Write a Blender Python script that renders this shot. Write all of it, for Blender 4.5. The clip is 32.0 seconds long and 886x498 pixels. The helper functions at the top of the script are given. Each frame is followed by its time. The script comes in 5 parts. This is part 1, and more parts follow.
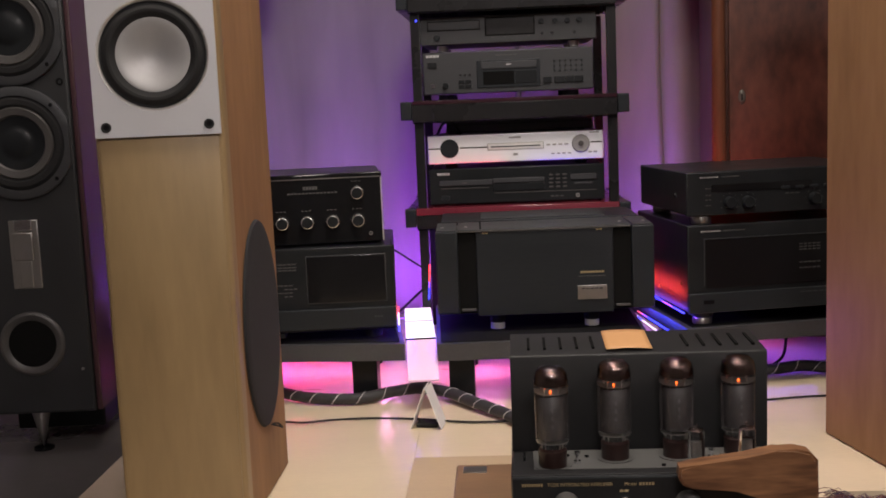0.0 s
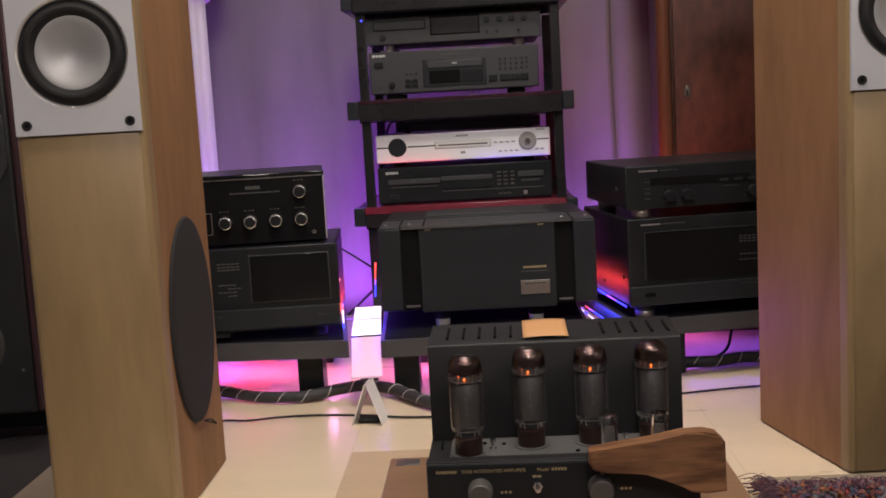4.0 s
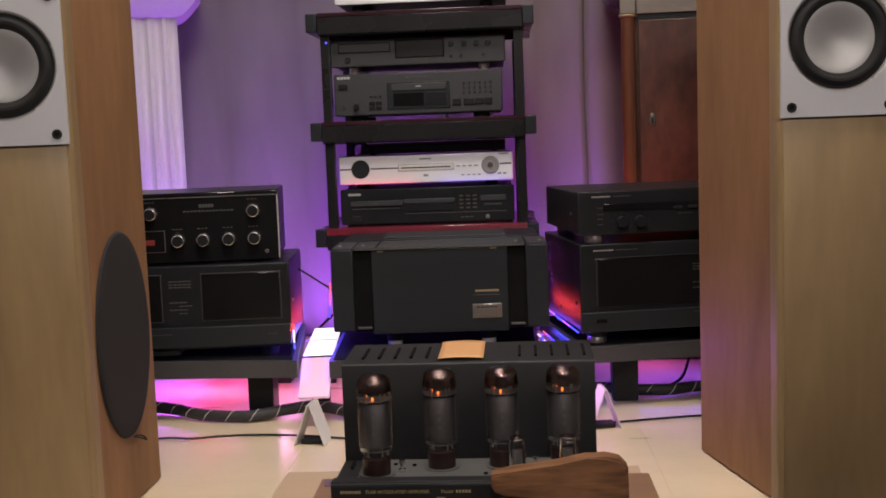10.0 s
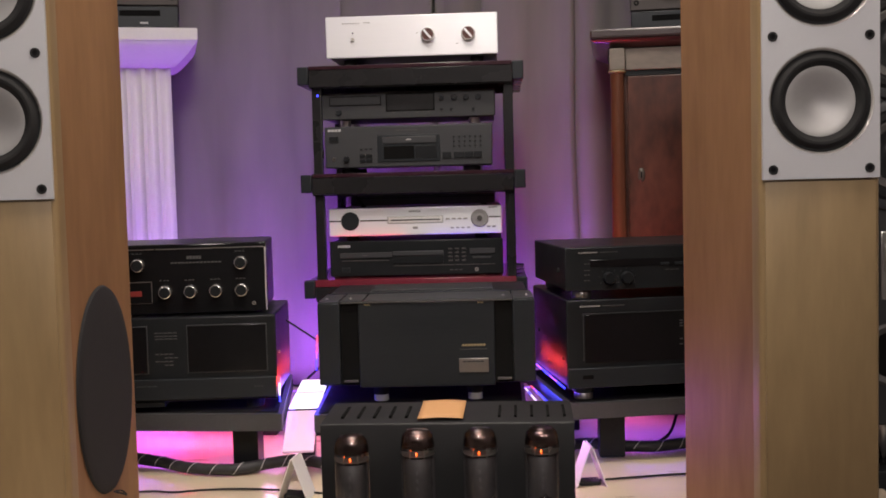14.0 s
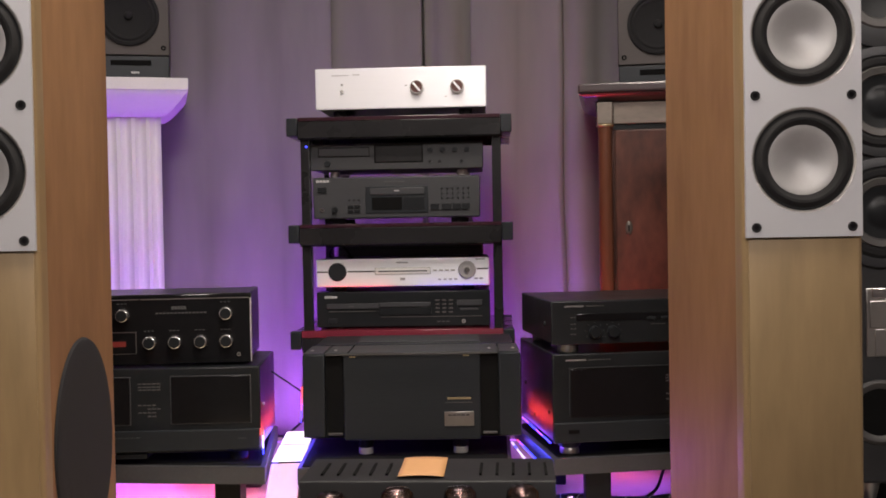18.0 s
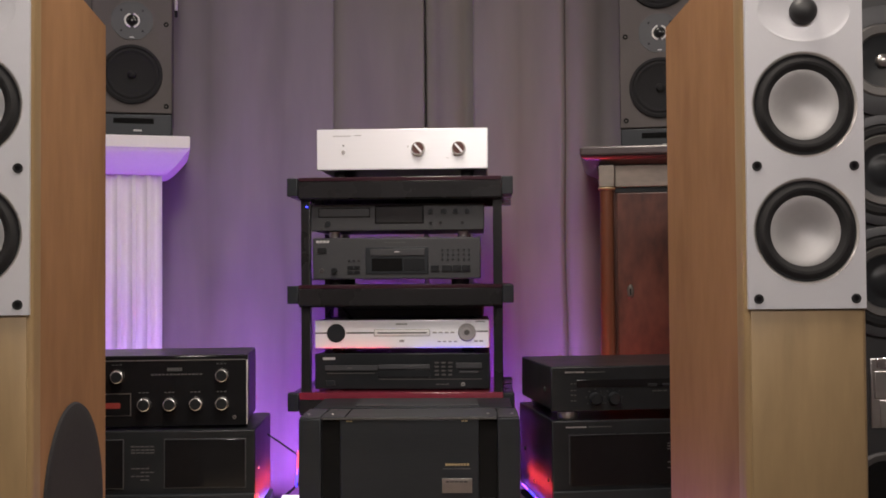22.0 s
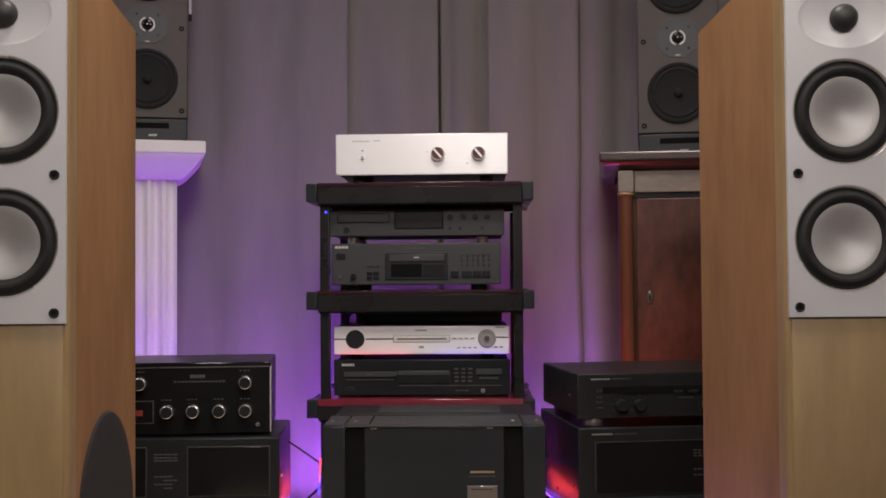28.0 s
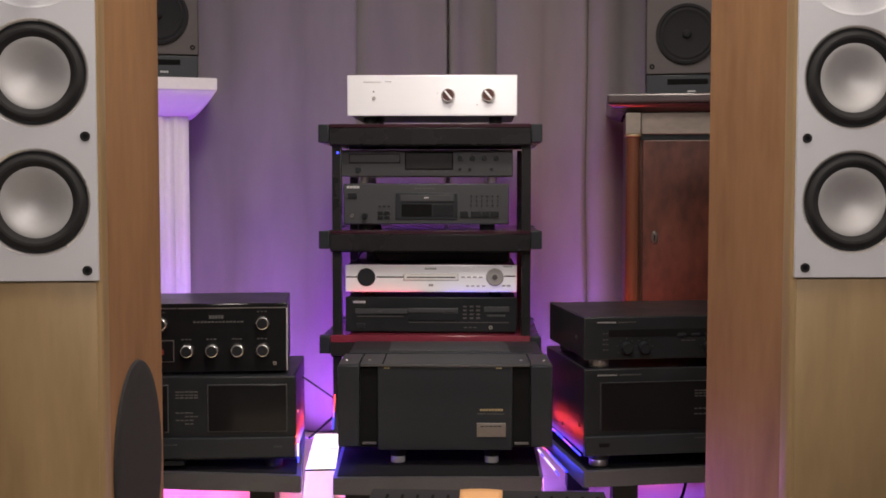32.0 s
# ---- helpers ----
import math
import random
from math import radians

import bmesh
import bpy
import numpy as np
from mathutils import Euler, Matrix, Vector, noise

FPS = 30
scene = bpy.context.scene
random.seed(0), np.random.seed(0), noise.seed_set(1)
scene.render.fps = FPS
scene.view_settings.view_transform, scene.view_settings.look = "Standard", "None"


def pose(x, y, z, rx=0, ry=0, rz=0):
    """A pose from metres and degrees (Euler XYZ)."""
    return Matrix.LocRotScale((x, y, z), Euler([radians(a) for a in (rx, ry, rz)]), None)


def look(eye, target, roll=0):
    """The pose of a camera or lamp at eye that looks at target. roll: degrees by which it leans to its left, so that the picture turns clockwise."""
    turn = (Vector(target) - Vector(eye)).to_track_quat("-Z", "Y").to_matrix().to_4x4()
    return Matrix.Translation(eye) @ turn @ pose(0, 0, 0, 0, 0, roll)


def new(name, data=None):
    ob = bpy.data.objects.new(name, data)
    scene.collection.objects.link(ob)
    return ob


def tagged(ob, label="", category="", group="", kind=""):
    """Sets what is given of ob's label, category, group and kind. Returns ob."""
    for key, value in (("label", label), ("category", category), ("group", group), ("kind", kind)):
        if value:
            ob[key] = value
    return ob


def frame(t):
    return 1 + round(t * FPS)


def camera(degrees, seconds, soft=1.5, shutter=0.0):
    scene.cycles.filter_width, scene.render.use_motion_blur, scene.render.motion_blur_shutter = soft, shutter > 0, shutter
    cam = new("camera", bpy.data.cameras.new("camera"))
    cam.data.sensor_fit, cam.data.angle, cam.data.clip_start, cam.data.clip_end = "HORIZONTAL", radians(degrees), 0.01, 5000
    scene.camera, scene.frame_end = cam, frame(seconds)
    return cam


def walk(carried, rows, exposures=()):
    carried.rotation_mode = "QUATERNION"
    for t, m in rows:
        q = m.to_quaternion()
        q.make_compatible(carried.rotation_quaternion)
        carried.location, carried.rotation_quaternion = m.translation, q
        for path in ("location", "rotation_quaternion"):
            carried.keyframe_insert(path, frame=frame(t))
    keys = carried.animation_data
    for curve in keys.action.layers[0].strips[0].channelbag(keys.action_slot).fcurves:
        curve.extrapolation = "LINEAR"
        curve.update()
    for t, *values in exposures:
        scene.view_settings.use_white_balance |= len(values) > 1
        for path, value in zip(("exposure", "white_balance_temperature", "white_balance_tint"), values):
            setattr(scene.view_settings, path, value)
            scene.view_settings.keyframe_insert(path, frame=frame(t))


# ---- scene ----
cam = camera(44.0, 32.0, soft=1.75)
PATH = [
    (0, (-0.043, -2.774, 0.648), (-0.151, -0.796, 0.378), -2.4),
    (1, (-0.014, -2.765, 0.637), (-0.125, -0.785, 0.374), -2.6),
    (2, (0.013, -2.758, 0.627), (-0.101, -0.778, 0.37), -2.9),
    (3, (0.037, -2.759, 0.621), (-0.073, -0.779, 0.366), -3.1),
    (3.5, (0.047, -2.772, 0.624), (-0.052, -0.791, 0.365), -3.2),
    (5.5, (0.088, -2.803, 0.62), (0.021, -0.821, 0.364), -2.8),
    (6, (0.098, -2.804, 0.622), (0.033, -0.822, 0.366), -2.7),
    (7, (0.123, -2.797, 0.617), (0.052, -0.814, 0.371), -2.5),
    (8, (0.153, -2.788, 0.609), (0.064, -0.803, 0.375), -2.4),
    (9, (0.177, -2.783, 0.605), (0.072, -0.798, 0.381), -2.3),
    (10, (0.193, -2.778, 0.607), (0.08, -0.792, 0.398), -2.1),
    (11, (0.2, -2.78, 0.614), (0.088, -0.792, 0.424), -2.0),
    (12, (0.203, -2.779, 0.617), (0.095, -0.789, 0.449), -1.7),
    (13, (0.212, -2.779, 0.623), (0.103, -0.788, 0.474), -1.6),
    (14, (0.218, -2.777, 0.628), (0.11, -0.784, 0.499), -1.5),
    (14.5, (0.221, -2.776, 0.63), (0.114, -0.782, 0.511), -1.4),
    (16.5, (0.23, -2.775, 0.638), (0.13, -0.779, 0.561), -1.0),
    (17, (0.233, -2.774, 0.64), (0.133, -0.777, 0.573), -1.0),
    (18, (0.233, -2.773, 0.641), (0.139, -0.776, 0.596), -1.0),
    (19, (0.236, -2.771, 0.646), (0.144, -0.773, 0.622), -0.9),
    (20, (0.237, -2.769, 0.653), (0.146, -0.772, 0.653), -0.7),
    (21, (0.239, -2.765, 0.659), (0.147, -0.767, 0.685), -0.5),
    (22, (0.239, -2.754, 0.664), (0.141, -0.757, 0.715), -0.4),
    (23, (0.238, -2.745, 0.664), (0.134, -0.749, 0.734), -0.5),
    (24, (0.236, -2.737, 0.665), (0.127, -0.741, 0.744), -0.5),
    (25, (0.237, -2.727, 0.661), (0.12, -0.732, 0.75), -0.5),
    (25.5, (0.231, -2.724, 0.662), (0.115, -0.73, 0.752), -0.5),
    (27.5, (0.178, -2.735, 0.666), (0.091, -0.738, 0.74), -0.5),
    (28, (0.163, -2.745, 0.672), (0.084, -0.747, 0.728), -0.4),
    (29, (0.152, -2.761, 0.681), (0.076, -0.763, 0.703), -0.1),
    (30, (0.143, -2.777, 0.687), (0.07, -0.778, 0.675), 0.0),
    (31, (0.126, -2.795, 0.714), (0.062, -0.797, 0.655), -0.0),
    (32, (0.128, -2.803, 0.75), (0.058, -0.807, 0.641), -0.0),
]
walk(cam, [(t, look(eye, target, roll)) for t, eye, target, roll in PATH], exposures=[(0, 0.0), (8, -0.1), (12, -0.05), (14, 0.03), (19, 0.17), (22, 0.10), (25, -0.09), (28, -0.07), (30, 0.10), (32, 0.15)])

# ---- world, lights, exposure ----
world = bpy.data.worlds.new("room_dark")
scene.world = world
world.use_nodes = True
world.node_tree.nodes["Background"].inputs[0].default_value = (0.05, 0.045, 0.05, 1)
world.node_tree.nodes["Background"].inputs[1].default_value = 0.3
scene.view_settings.exposure = 0.0


def area_lamp(name, eye, target, w, h, watts, color, spread=180):
    data = bpy.data.lights.new(name, "AREA")
    data.shape, data.size, data.size_y = "RECTANGLE", w, h
    data.energy, data.color, data.spread = watts, color, radians(spread)
    ob = new(name, data)
    ob.matrix_world = look(eye, target)
    return tagged(ob, kind="structure")


def strip_lamp(name, a, b, toward, width, watts, color):
    """A long thin lamp from a to b that shines towards the given direction."""
    a, b = Vector(a), Vector(b)
    ax = (b - a).normalized()
    az = -Vector(toward)
    az = (az - az.dot(ax) * ax).normalized()
    ay = az.cross(ax)
    data = bpy.data.lights.new(name, "AREA")
    data.shape, data.size, data.size_y = "RECTANGLE", (b - a).length, width
    data.energy, data.color = watts, color
    ob = new(name, data)
    m = Matrix((ax, ay, az)).transposed().to_4x4()
    m.translation = (a + b) / 2
    ob.matrix_world = m
    return tagged(ob, kind="structure")


WARM = (1.0, 0.88, 0.76)
VIOLET = (0.40, 0.09, 1.0)
RED = (1.0, 0.05, 0.04)
BLUE = (0.05, 0.06, 1.0)
# unseen ceiling lamps, placed to match the brightness: one over the valve amplifier, one by the camera, one near the
# curtain, two at the sides
CEILING_LAMPS = ((0.1, -1.35, 0.5, 0.5), (0.3, -3.7, 0.6, 0.6), (-0.15, -0.75, 0.9, 0.4), (1.7, -3.3, 0.5, 0.5), (-1.35, -2.7, 0.5, 0.5))
area_lamp("unseen_ceiling_light", (0.1, -1.35, 2.44), (0.1, -1.15, 0.0), 0.5, 0.5, 19, WARM, 120)
area_lamp("unseen_ceiling_light", (0.3, -3.7, 2.44), (0.1, -0.5, 0.5), 0.6, 0.6, 50, (1.0, 0.9, 0.86))
area_lamp("unseen_ceiling_light", (-0.15, -0.75, 2.44), (-0.15, -0.2, 0.6), 0.9, 0.4, 7.0, (1.0, 0.92, 0.94))
area_lamp("unseen_ceiling_light", (1.7, -3.3, 2.44), (0.8, -1.1, 0.1), 0.5, 0.5, 24, (1.0, 0.88, 0.80))
area_lamp("unseen_ceiling_light", (-1.35, -2.7, 2.44), (0.2, -0.9, 0.3), 0.5, 0.5, 4.5, (1.0, 0.86, 0.82))
# coloured strips on the floor behind and under the platforms
strip_lamp("floor_led_light", (-0.5, 0.40, 0.02), (0.5, 0.40, 0.02), (0, 0.25, 1), 0.03, 8.5, VIOLET)
strip_lamp("floor_led_light", (-0.90, 0.05, 0.02), (-0.40, 0.05, 0.02), (-0.1, 0.3, 1), 0.03, 5, VIOLET)
strip_lamp("floor_led_light", (0.31, 0.015, 0.25), (0.58, 0.060, 0.25), (0.25, 0.1, 1), 0.03, 1.6, (1.0, 0.05, 0.06))
strip_lamp("platform_led_light", (-0.74, -0.16, 0.09), (-0.60, -0.17, 0.09), (0, 0.1, -1), 0.02, 0.40, (0.50, 0.08, 0.95))
strip_lamp("platform_led_light", (-0.585, -0.17, 0.09), (-0.535, -0.18, 0.09), (0, 0.1, -1), 0.02, 0.55, (1.0, 0.05, 0.07))
strip_lamp("platform_led_light", (-0.53, -0.18, 0.09), (-0.44, -0.19, 0.09), (0, 0.1, -1), 0.02, 0.28, (1.0, 0.16, 0.55))
strip_lamp("platform_led_light", (-0.345, -0.20, 0.09), (-0.31, -0.20, 0.09), (0, -0.2, -1), 0.02, 0.08, (1.0, 0.30, 0.75))
strip_lamp("platform_led_light", (-0.18, -0.22, 0.085), (-0.05, -0.22, 0.085), (0, 0.1, -1), 0.02, 0.38, (1.0, 0.20, 0.72))
strip_lamp("platform_led_light", (0.48, 0.0, 0.09), (0.60, -0.01, 0.09), (0, 0.2, -1), 0.02, 0.12, (1.0, 0.16, 0.72))
strip_lamp("platform_led_light", (0.46, -0.14, 0.09), (0.72, -0.11, 0.09), (0, 0, -1), 0.02, 0.26, (0.26, 0.09, 1.0))
# strips in the two gaps between the platforms
near = strip_lamp("gap_led_light", (-0.238, -0.43, 0.190), (-0.265, -0.14, 0.190), (-1, 0, 0.25), 0.008, 1.7, RED)
near.data.spread = radians(110)
strip_lamp("gap_led_light", (-0.34, -0.22, 0.09), (-0.33, -0.36, 0.09), (0.3, -0.1, -1), 0.02, 0.16, (1.0, 0.40, 0.85))
strip_lamp("gap_led_light", (-0.246, -0.47, 0.152), (-0.290, -0.10, 0.152), (-1, -0.2, -0.4), 0.006, 0.40, (0.12, 0.07, 1.0))
strip_lamp("gap_led_light", (-0.200, -0.48, 0.152), (-0.221, -0.10, 0.152), (1, -0.2, -0.35), 0.008, 0.22, (0.08, 0.06, 1.0))
strip_lamp("gap_led_light", (-0.212, -0.34, 0.27), (-0.218, -0.16, 0.27), (1, 0, 0), 0.01, 0.12, RED)
red = strip_lamp("gap_led_light", (0.310, -0.395, 0.205), (0.262, -0.10, 0.205), (1, 0.1, 0.1), 0.008, 1.2, RED)
red.data.spread = radians(110)
edge = strip_lamp("gap_led_light", (0.338, -0.41, 0.172), (0.288, -0.10, 0.172), (1, 0, 0.1), 0.003, 0.22, (0.30, 0.10, 1.0))
edge.data.spread = radians(120)
strip_lamp("gap_led_light", (0.285, -0.46, 0.110), (0.335, -0.455, 0.110), (0.6, -1, 0.2), 0.03, 0.40, (0.85, 0.22, 1.0))
strip_lamp("gap_led_light", (0.305, -0.45, 0.125), (0.27, -0.15, 0.125), (1, -0.2, 0.0), 0.006, 0.15, BLUE)
strip_lamp("gap_led_light", (0.290, -0.40, 0.09), (0.265, 0.2, 0.09), (0, 0, -1), 0.02, 0.5, (0.3, 0.15, 1.0))


# unseen lamps added between the two players for the silver face's glow, red at one end and blue at the other
strip_lamp("player_glow_light", (-0.215, -0.006, 0.4775), (-0.03, -0.006, 0.4775), (0, 0.25, 1), 0.003, 0.019, (1.0, 0.06, 0.10))
strip_lamp("player_glow_light", (0.03, -0.006, 0.4775), (0.215, -0.006, 0.4775), (0, 0.25, 1), 0.003, 0.014, (0.16, 0.10, 1.0))


# ---- materials ----
def mat(name, base, rough=0.5, metal=0.0, scale=8.0, var=0.12, bump=0.02, fine=60.0, stretch=(1, 1, 1), alt=None, coat=0.0, spec=0.5, aniso=0.0, warp=0.0):
    m = bpy.data.materials.new(name)
    m.use_nodes = True
    nt = m.node_tree
    bsdf = nt.nodes["Principled BSDF"]
    coord = nt.nodes.new("ShaderNodeTexCoord")
    mapping = nt.nodes.new("ShaderNodeMapping")
    mapping.inputs["Scale"].default_value = stretch
    nt.links.new(coord.outputs["Object"], mapping.inputs[0])
    big = nt.nodes.new("ShaderNodeTexNoise")
    big.inputs["Scale"].default_value, big.inputs["Detail"].default_value = scale, 5
    big.inputs["Distortion"].default_value = warp
    small = nt.nodes.new("ShaderNodeTexNoise")
    small.inputs["Scale"].default_value, small.inputs["Detail"].default_value = fine, 3
    for n in (big, small):
        nt.links.new(mapping.outputs[0], n.inputs["Vector"])
    ramp = nt.nodes.new("ShaderNodeValToRGB")
    dark = [c * (1 - var) for c in base] if alt is None else alt
    light = [min(1, c * (1 + var)) for c in base]
    ramp.color_ramp.elements[0].color, ramp.color_ramp.elements[0].position = (*dark, 1), 0.3
    ramp.color_ramp.elements[1].color, ramp.color_ramp.elements[1].position = (*light, 1), 0.7
    mixf = nt.nodes.new("ShaderNodeMath")
    mixf.operation = "MULTIPLY_ADD"
    nt.links.new(small.outputs["Fac"], mixf.inputs[0])
    mixf.inputs[1].default_value = 0.35
    sub = nt.nodes.new("ShaderNodeMath")
    sub.operation = "MULTIPLY_ADD"
    nt.links.new(big.outputs["Fac"], sub.inputs[0])
    sub.inputs[1].default_value, sub.inputs[2].default_value = 0.65, 0.0
    nt.links.new(sub.outputs[0], mixf.inputs[2])
    nt.links.new(mixf.outputs[0], ramp.inputs[0])
    nt.links.new(ramp.outputs[0], bsdf.inputs["Base Color"])
    rr = nt.nodes.new("ShaderNodeMapRange")
    nt.links.new(big.outputs["Fac"], rr.inputs[0])
    rr.inputs["To Min"].default_value, rr.inputs["To Max"].default_value = max(0.02, rough - 0.08), min(1, rough + 0.08)
    nt.links.new(rr.outputs[0], bsdf.inputs["Roughness"])
    bsdf.inputs["Metallic"].default_value = metal
    bsdf.inputs["Coat Weight"].default_value = coat
    bsdf.inputs["Coat Roughness"].default_value = 0.16
    bsdf.inputs["Specular IOR Level"].default_value = spec
    bsdf.inputs["Anisotropic"].default_value = aniso
    bsdf.inputs["Anisotropic Rotation"].default_value = 0.25
    if bump:
        b = nt.nodes.new("ShaderNodeBump")
        b.inputs["Strength"].default_value, b.inputs["Distance"].default_value = bump, 0.002
        nt.links.new(mixf.outputs[0], b.inputs["Height"])
        nt.links.new(b.outputs[0], bsdf.inputs["Normal"])
    return m


def tufts(name, colors, rough=0.95):
    """A colour of its own for each loose strand."""
    m = bpy.data.materials.new(name)
    m.use_nodes = True
    nt = m.node_tree
    bsdf = nt.nodes["Principled BSDF"]
    geo = nt.nodes.new("ShaderNodeNewGeometry")
    ramp = nt.nodes.new("ShaderNodeValToRGB")
    ramp.color_ramp.interpolation = "CONSTANT"
    while len(ramp.color_ramp.elements) < len(colors):
        ramp.color_ramp.elements.new(0.5)
    for k, c in enumerate(colors):
        ramp.color_ramp.elements[k].position = k / len(colors)
        ramp.color_ramp.elements[k].color = (*c, 1)
    nt.links.new(geo.outputs["Random Per Island"], ramp.inputs[0])
    nt.links.new(ramp.outputs[0], bsdf.inputs["Base Color"])
    bsdf.inputs["Roughness"].default_value = rough
    bsdf.inputs["Specular IOR Level"].default_value = 0.1
    return m


def glow(name, color, strength):
    m = bpy.data.materials.new(name)
    m.use_nodes = True
    b = m.node_tree.nodes["Principled BSDF"]
    b.inputs["Base Color"].default_value = (*color, 1)
    b.inputs["Emission Color"].default_value = (*color, 1)
    b.inputs["Emission Strength"].default_value = strength
    return m


def clear(name, tint, rough=0.03):
    m = bpy.data.materials.new(name)
    m.use_nodes = True
    b = m.node_tree.nodes["Principled BSDF"]
    b.inputs["Base Color"].default_value = (*tint, 1)
    b.inputs["Transmission Weight"].default_value = 1.0
    b.inputs["Roughness"].default_value, b.inputs["IOR"].default_value = rough, 1.36
    return m


BLACK = mat("black_paint", (0.0155, 0.0172, 0.0192), 0.34, 0, 12, 0.25, 0.05, 300, spec=0.22)
VOID = mat("unlit_slot_black", (0.009, 0.009, 0.009), 0.9, 0, 12, 0.2, 0, 100, spec=0.05)
COVER = mat("charcoal_crackle_paint", (0.0125, 0.0125, 0.0135), 0.5, 0, 14, 0.2, 0.12, 700, spec=0.25)
DECK = mat("brushed_tube_deck", (0.13, 0.13, 0.128), 0.42, 0.4, 6, 0.12, 0.03, 200, (0.1, 1, 1))
BLACKG = mat("black_gloss_glass", (0.009, 0.009, 0.010), 0.10, 0, 5, 0.2, 0.0, 60, spec=0.28)
# the soft reflection on the display glass is put into its grey
DISPLAY = mat("display_glass_with_sheen_grey", (0.030, 0.030, 0.032), 0.26, 0, 6, 0.15, 0, 60, spec=0.4)
GREYBLK = mat("dark_grey_panel", (0.0215, 0.0252, 0.0292), 0.38, 0.1, 10, 0.15, 0.04, 300, (0.1, 1, 1), spec=0.3)
SATIN = mat("satin_black_baffle", (0.023, 0.024, 0.026), 0.5, 0, 12, 0.2, 0.04, 300)
GREYFACE = mat("charcoal_face", (0.056, 0.058, 0.0625), 0.45, 0.2, 10, 0.1, 0.03, 300, (0.1, 1, 1), spec=0.35)
TOPSHEET = mat("black_laminate", (0.013, 0.013, 0.014), 0.75, 0, 8, 0.2, 0.04, 240, spec=0.03)
PLATF = mat("grey_platform_laminate", (0.06, 0.06, 0.066), 0.4, 0, 6, 0.2, 0.04, 200)
RACKBLK = mat("satin_black_rack", (0.0165, 0.0162, 0.0175), 0.28, 0, 8, 0.2, 0.02, 100, spec=0.28)
RUBBER = mat("black_rubber", (0.013, 0.013, 0.014), 0.92, 0, 20, 0.2, 0.05, 200)
FABRIC = mat("speaker_cloth", (0.0124, 0.01184, 0.0132), 0.9, 0, 40, 0.25, 0.4, 900)
SILVER = mat("brushed_aluminium", (0.91, 0.92, 0.955), 0.38, 0.22, 3, 0.03, 0.03, 250, (0.02, 1, 1), aniso=0.7)
BAFFLE = mat("satin_silver_paint", (0.57, 0.58, 0.61), 0.42, 0.2, 4, 0.04, 0.03, 600)
CONE = mat("grey_metal_cone", (0.43, 0.427, 0.425), 0.52, 0.45, 4, 0.05, 0.02, 120)
RIM = mat("bevelled_silver_rim", (0.82, 0.80, 0.76), 0.26, 0.55, 4, 0.04, 0.0, 120)
DULL = mat("dull_grey_ring", (0.095, 0.091, 0.089), 0.45, 0.3, 10, 0.15, 0.03, 200)
SOFTINK = mat("pale_grey_print", (0.34, 0.33, 0.33), 0.5, 0, 20, 0.05, 0)
KNOBFACE = mat("reddish_brown_knob_face", (0.10, 0.045, 0.038), 0.3, 0.4, 20, 0.2, 0.02)
LOCK = mat("tarnished_lock_plate", (0.0935, 0.0825, 0.0715), 0.4, 0.4, 40, 0.3, 0.05)
CHROME = mat("chrome", (0.8, 0.8, 0.82), 0.12, 1.0, 5, 0.05, 0)
STEELFT = mat("machined_foot", (0.45, 0.44, 0.42), 0.3, 0.9, 10, 0.1, 0.02)
MAPLE = mat("maple_veneer", (0.274, 0.191, 0.096), 0.42, 0, 1.8, 0.12, 0.03, 14, (4.2, 4.2, 0.8), alt=(0.203, 0.138, 0.067), coat=0.1, warp=0.7)
MAPLESIDE = mat("cherry_toned_veneer", (0.288, 0.160, 0.077), 0.62, 0, 2.0, 0.12, 0.03, 12, (3.4, 3.4, 0.8), alt=(0.196, 0.104, 0.048), coat=0.0, spec=0.22, warp=0.9)
PANEL = mat("pale_birch_panel", (0.72, 0.60, 0.43), 0.30, 0, 2.5, 0.07, 0.02, 40, (1, 5, 1), coat=0.25)
DARKFLOOR = mat("dark_polished_floor", (0.105, 0.096, 0.092), 0.28, 0, 3, 0.2, 0.02, 40)
WALNUT = mat("walnut_wood", (0.30, 0.15, 0.072), 0.34, 0, 2.4, 0.25, 0.06, 14, (1.6, 9, 12), alt=(0.055, 0.021, 0.010), coat=0.15, warp=1.2)
BASEWOOD = mat("brown_board", (0.22, 0.13, 0.07), 0.45, 0, 3, 0.2, 0.04, 30, (1, 8, 8))
MAHOG = mat("mahogany_veneer", (0.100, 0.037, 0.025), 0.40, 0, 4.5, 0.3, 0.05, 22, (2.0, 2.0, 1.0), alt=(0.024, 0.011, 0.009), coat=0.05, spec=0.35, warp=0.8)
TOPSLAB = mat("dark_plum_slab", (0.050, 0.034, 0.036), 0.3, 0, 6, 0.25, 0.04, 60, coat=0.3)
MAHOGCOL = mat("mahogany_column", (0.125, 0.046, 0.024), 0.30, 0, 4, 0.25, 0.03, 26, (6, 6, 0.6), coat=0.25)
REDWOOD = mat("dark_red_side", (0.062, 0.026, 0.032), 0.45, 0, 4, 0.25, 0.03, 26, (6, 6, 0.6))
FRIEZE = mat("worn_grey_moulding", (0.22, 0.19, 0.16), 0.5, 0, 6, 0.25, 0.08, 40, (1, 1, 3))
PLASTER = mat("white_plaster", (0.78, 0.77, 0.75), 0.6, 0, 10, 0.05, 0.08, 120)
CURT = mat("mauve_grey_curtain", (0.224, 0.206, 0.195), 0.85, 0, 6, 0.10, 0.2, 700, (3, 3, 0.6))
CURT2 = mat("grey_olive_curtain", (0.213, 0.196, 0.170), 0.85, 0, 6, 0.10, 0.2, 700, (3, 3, 0.6))
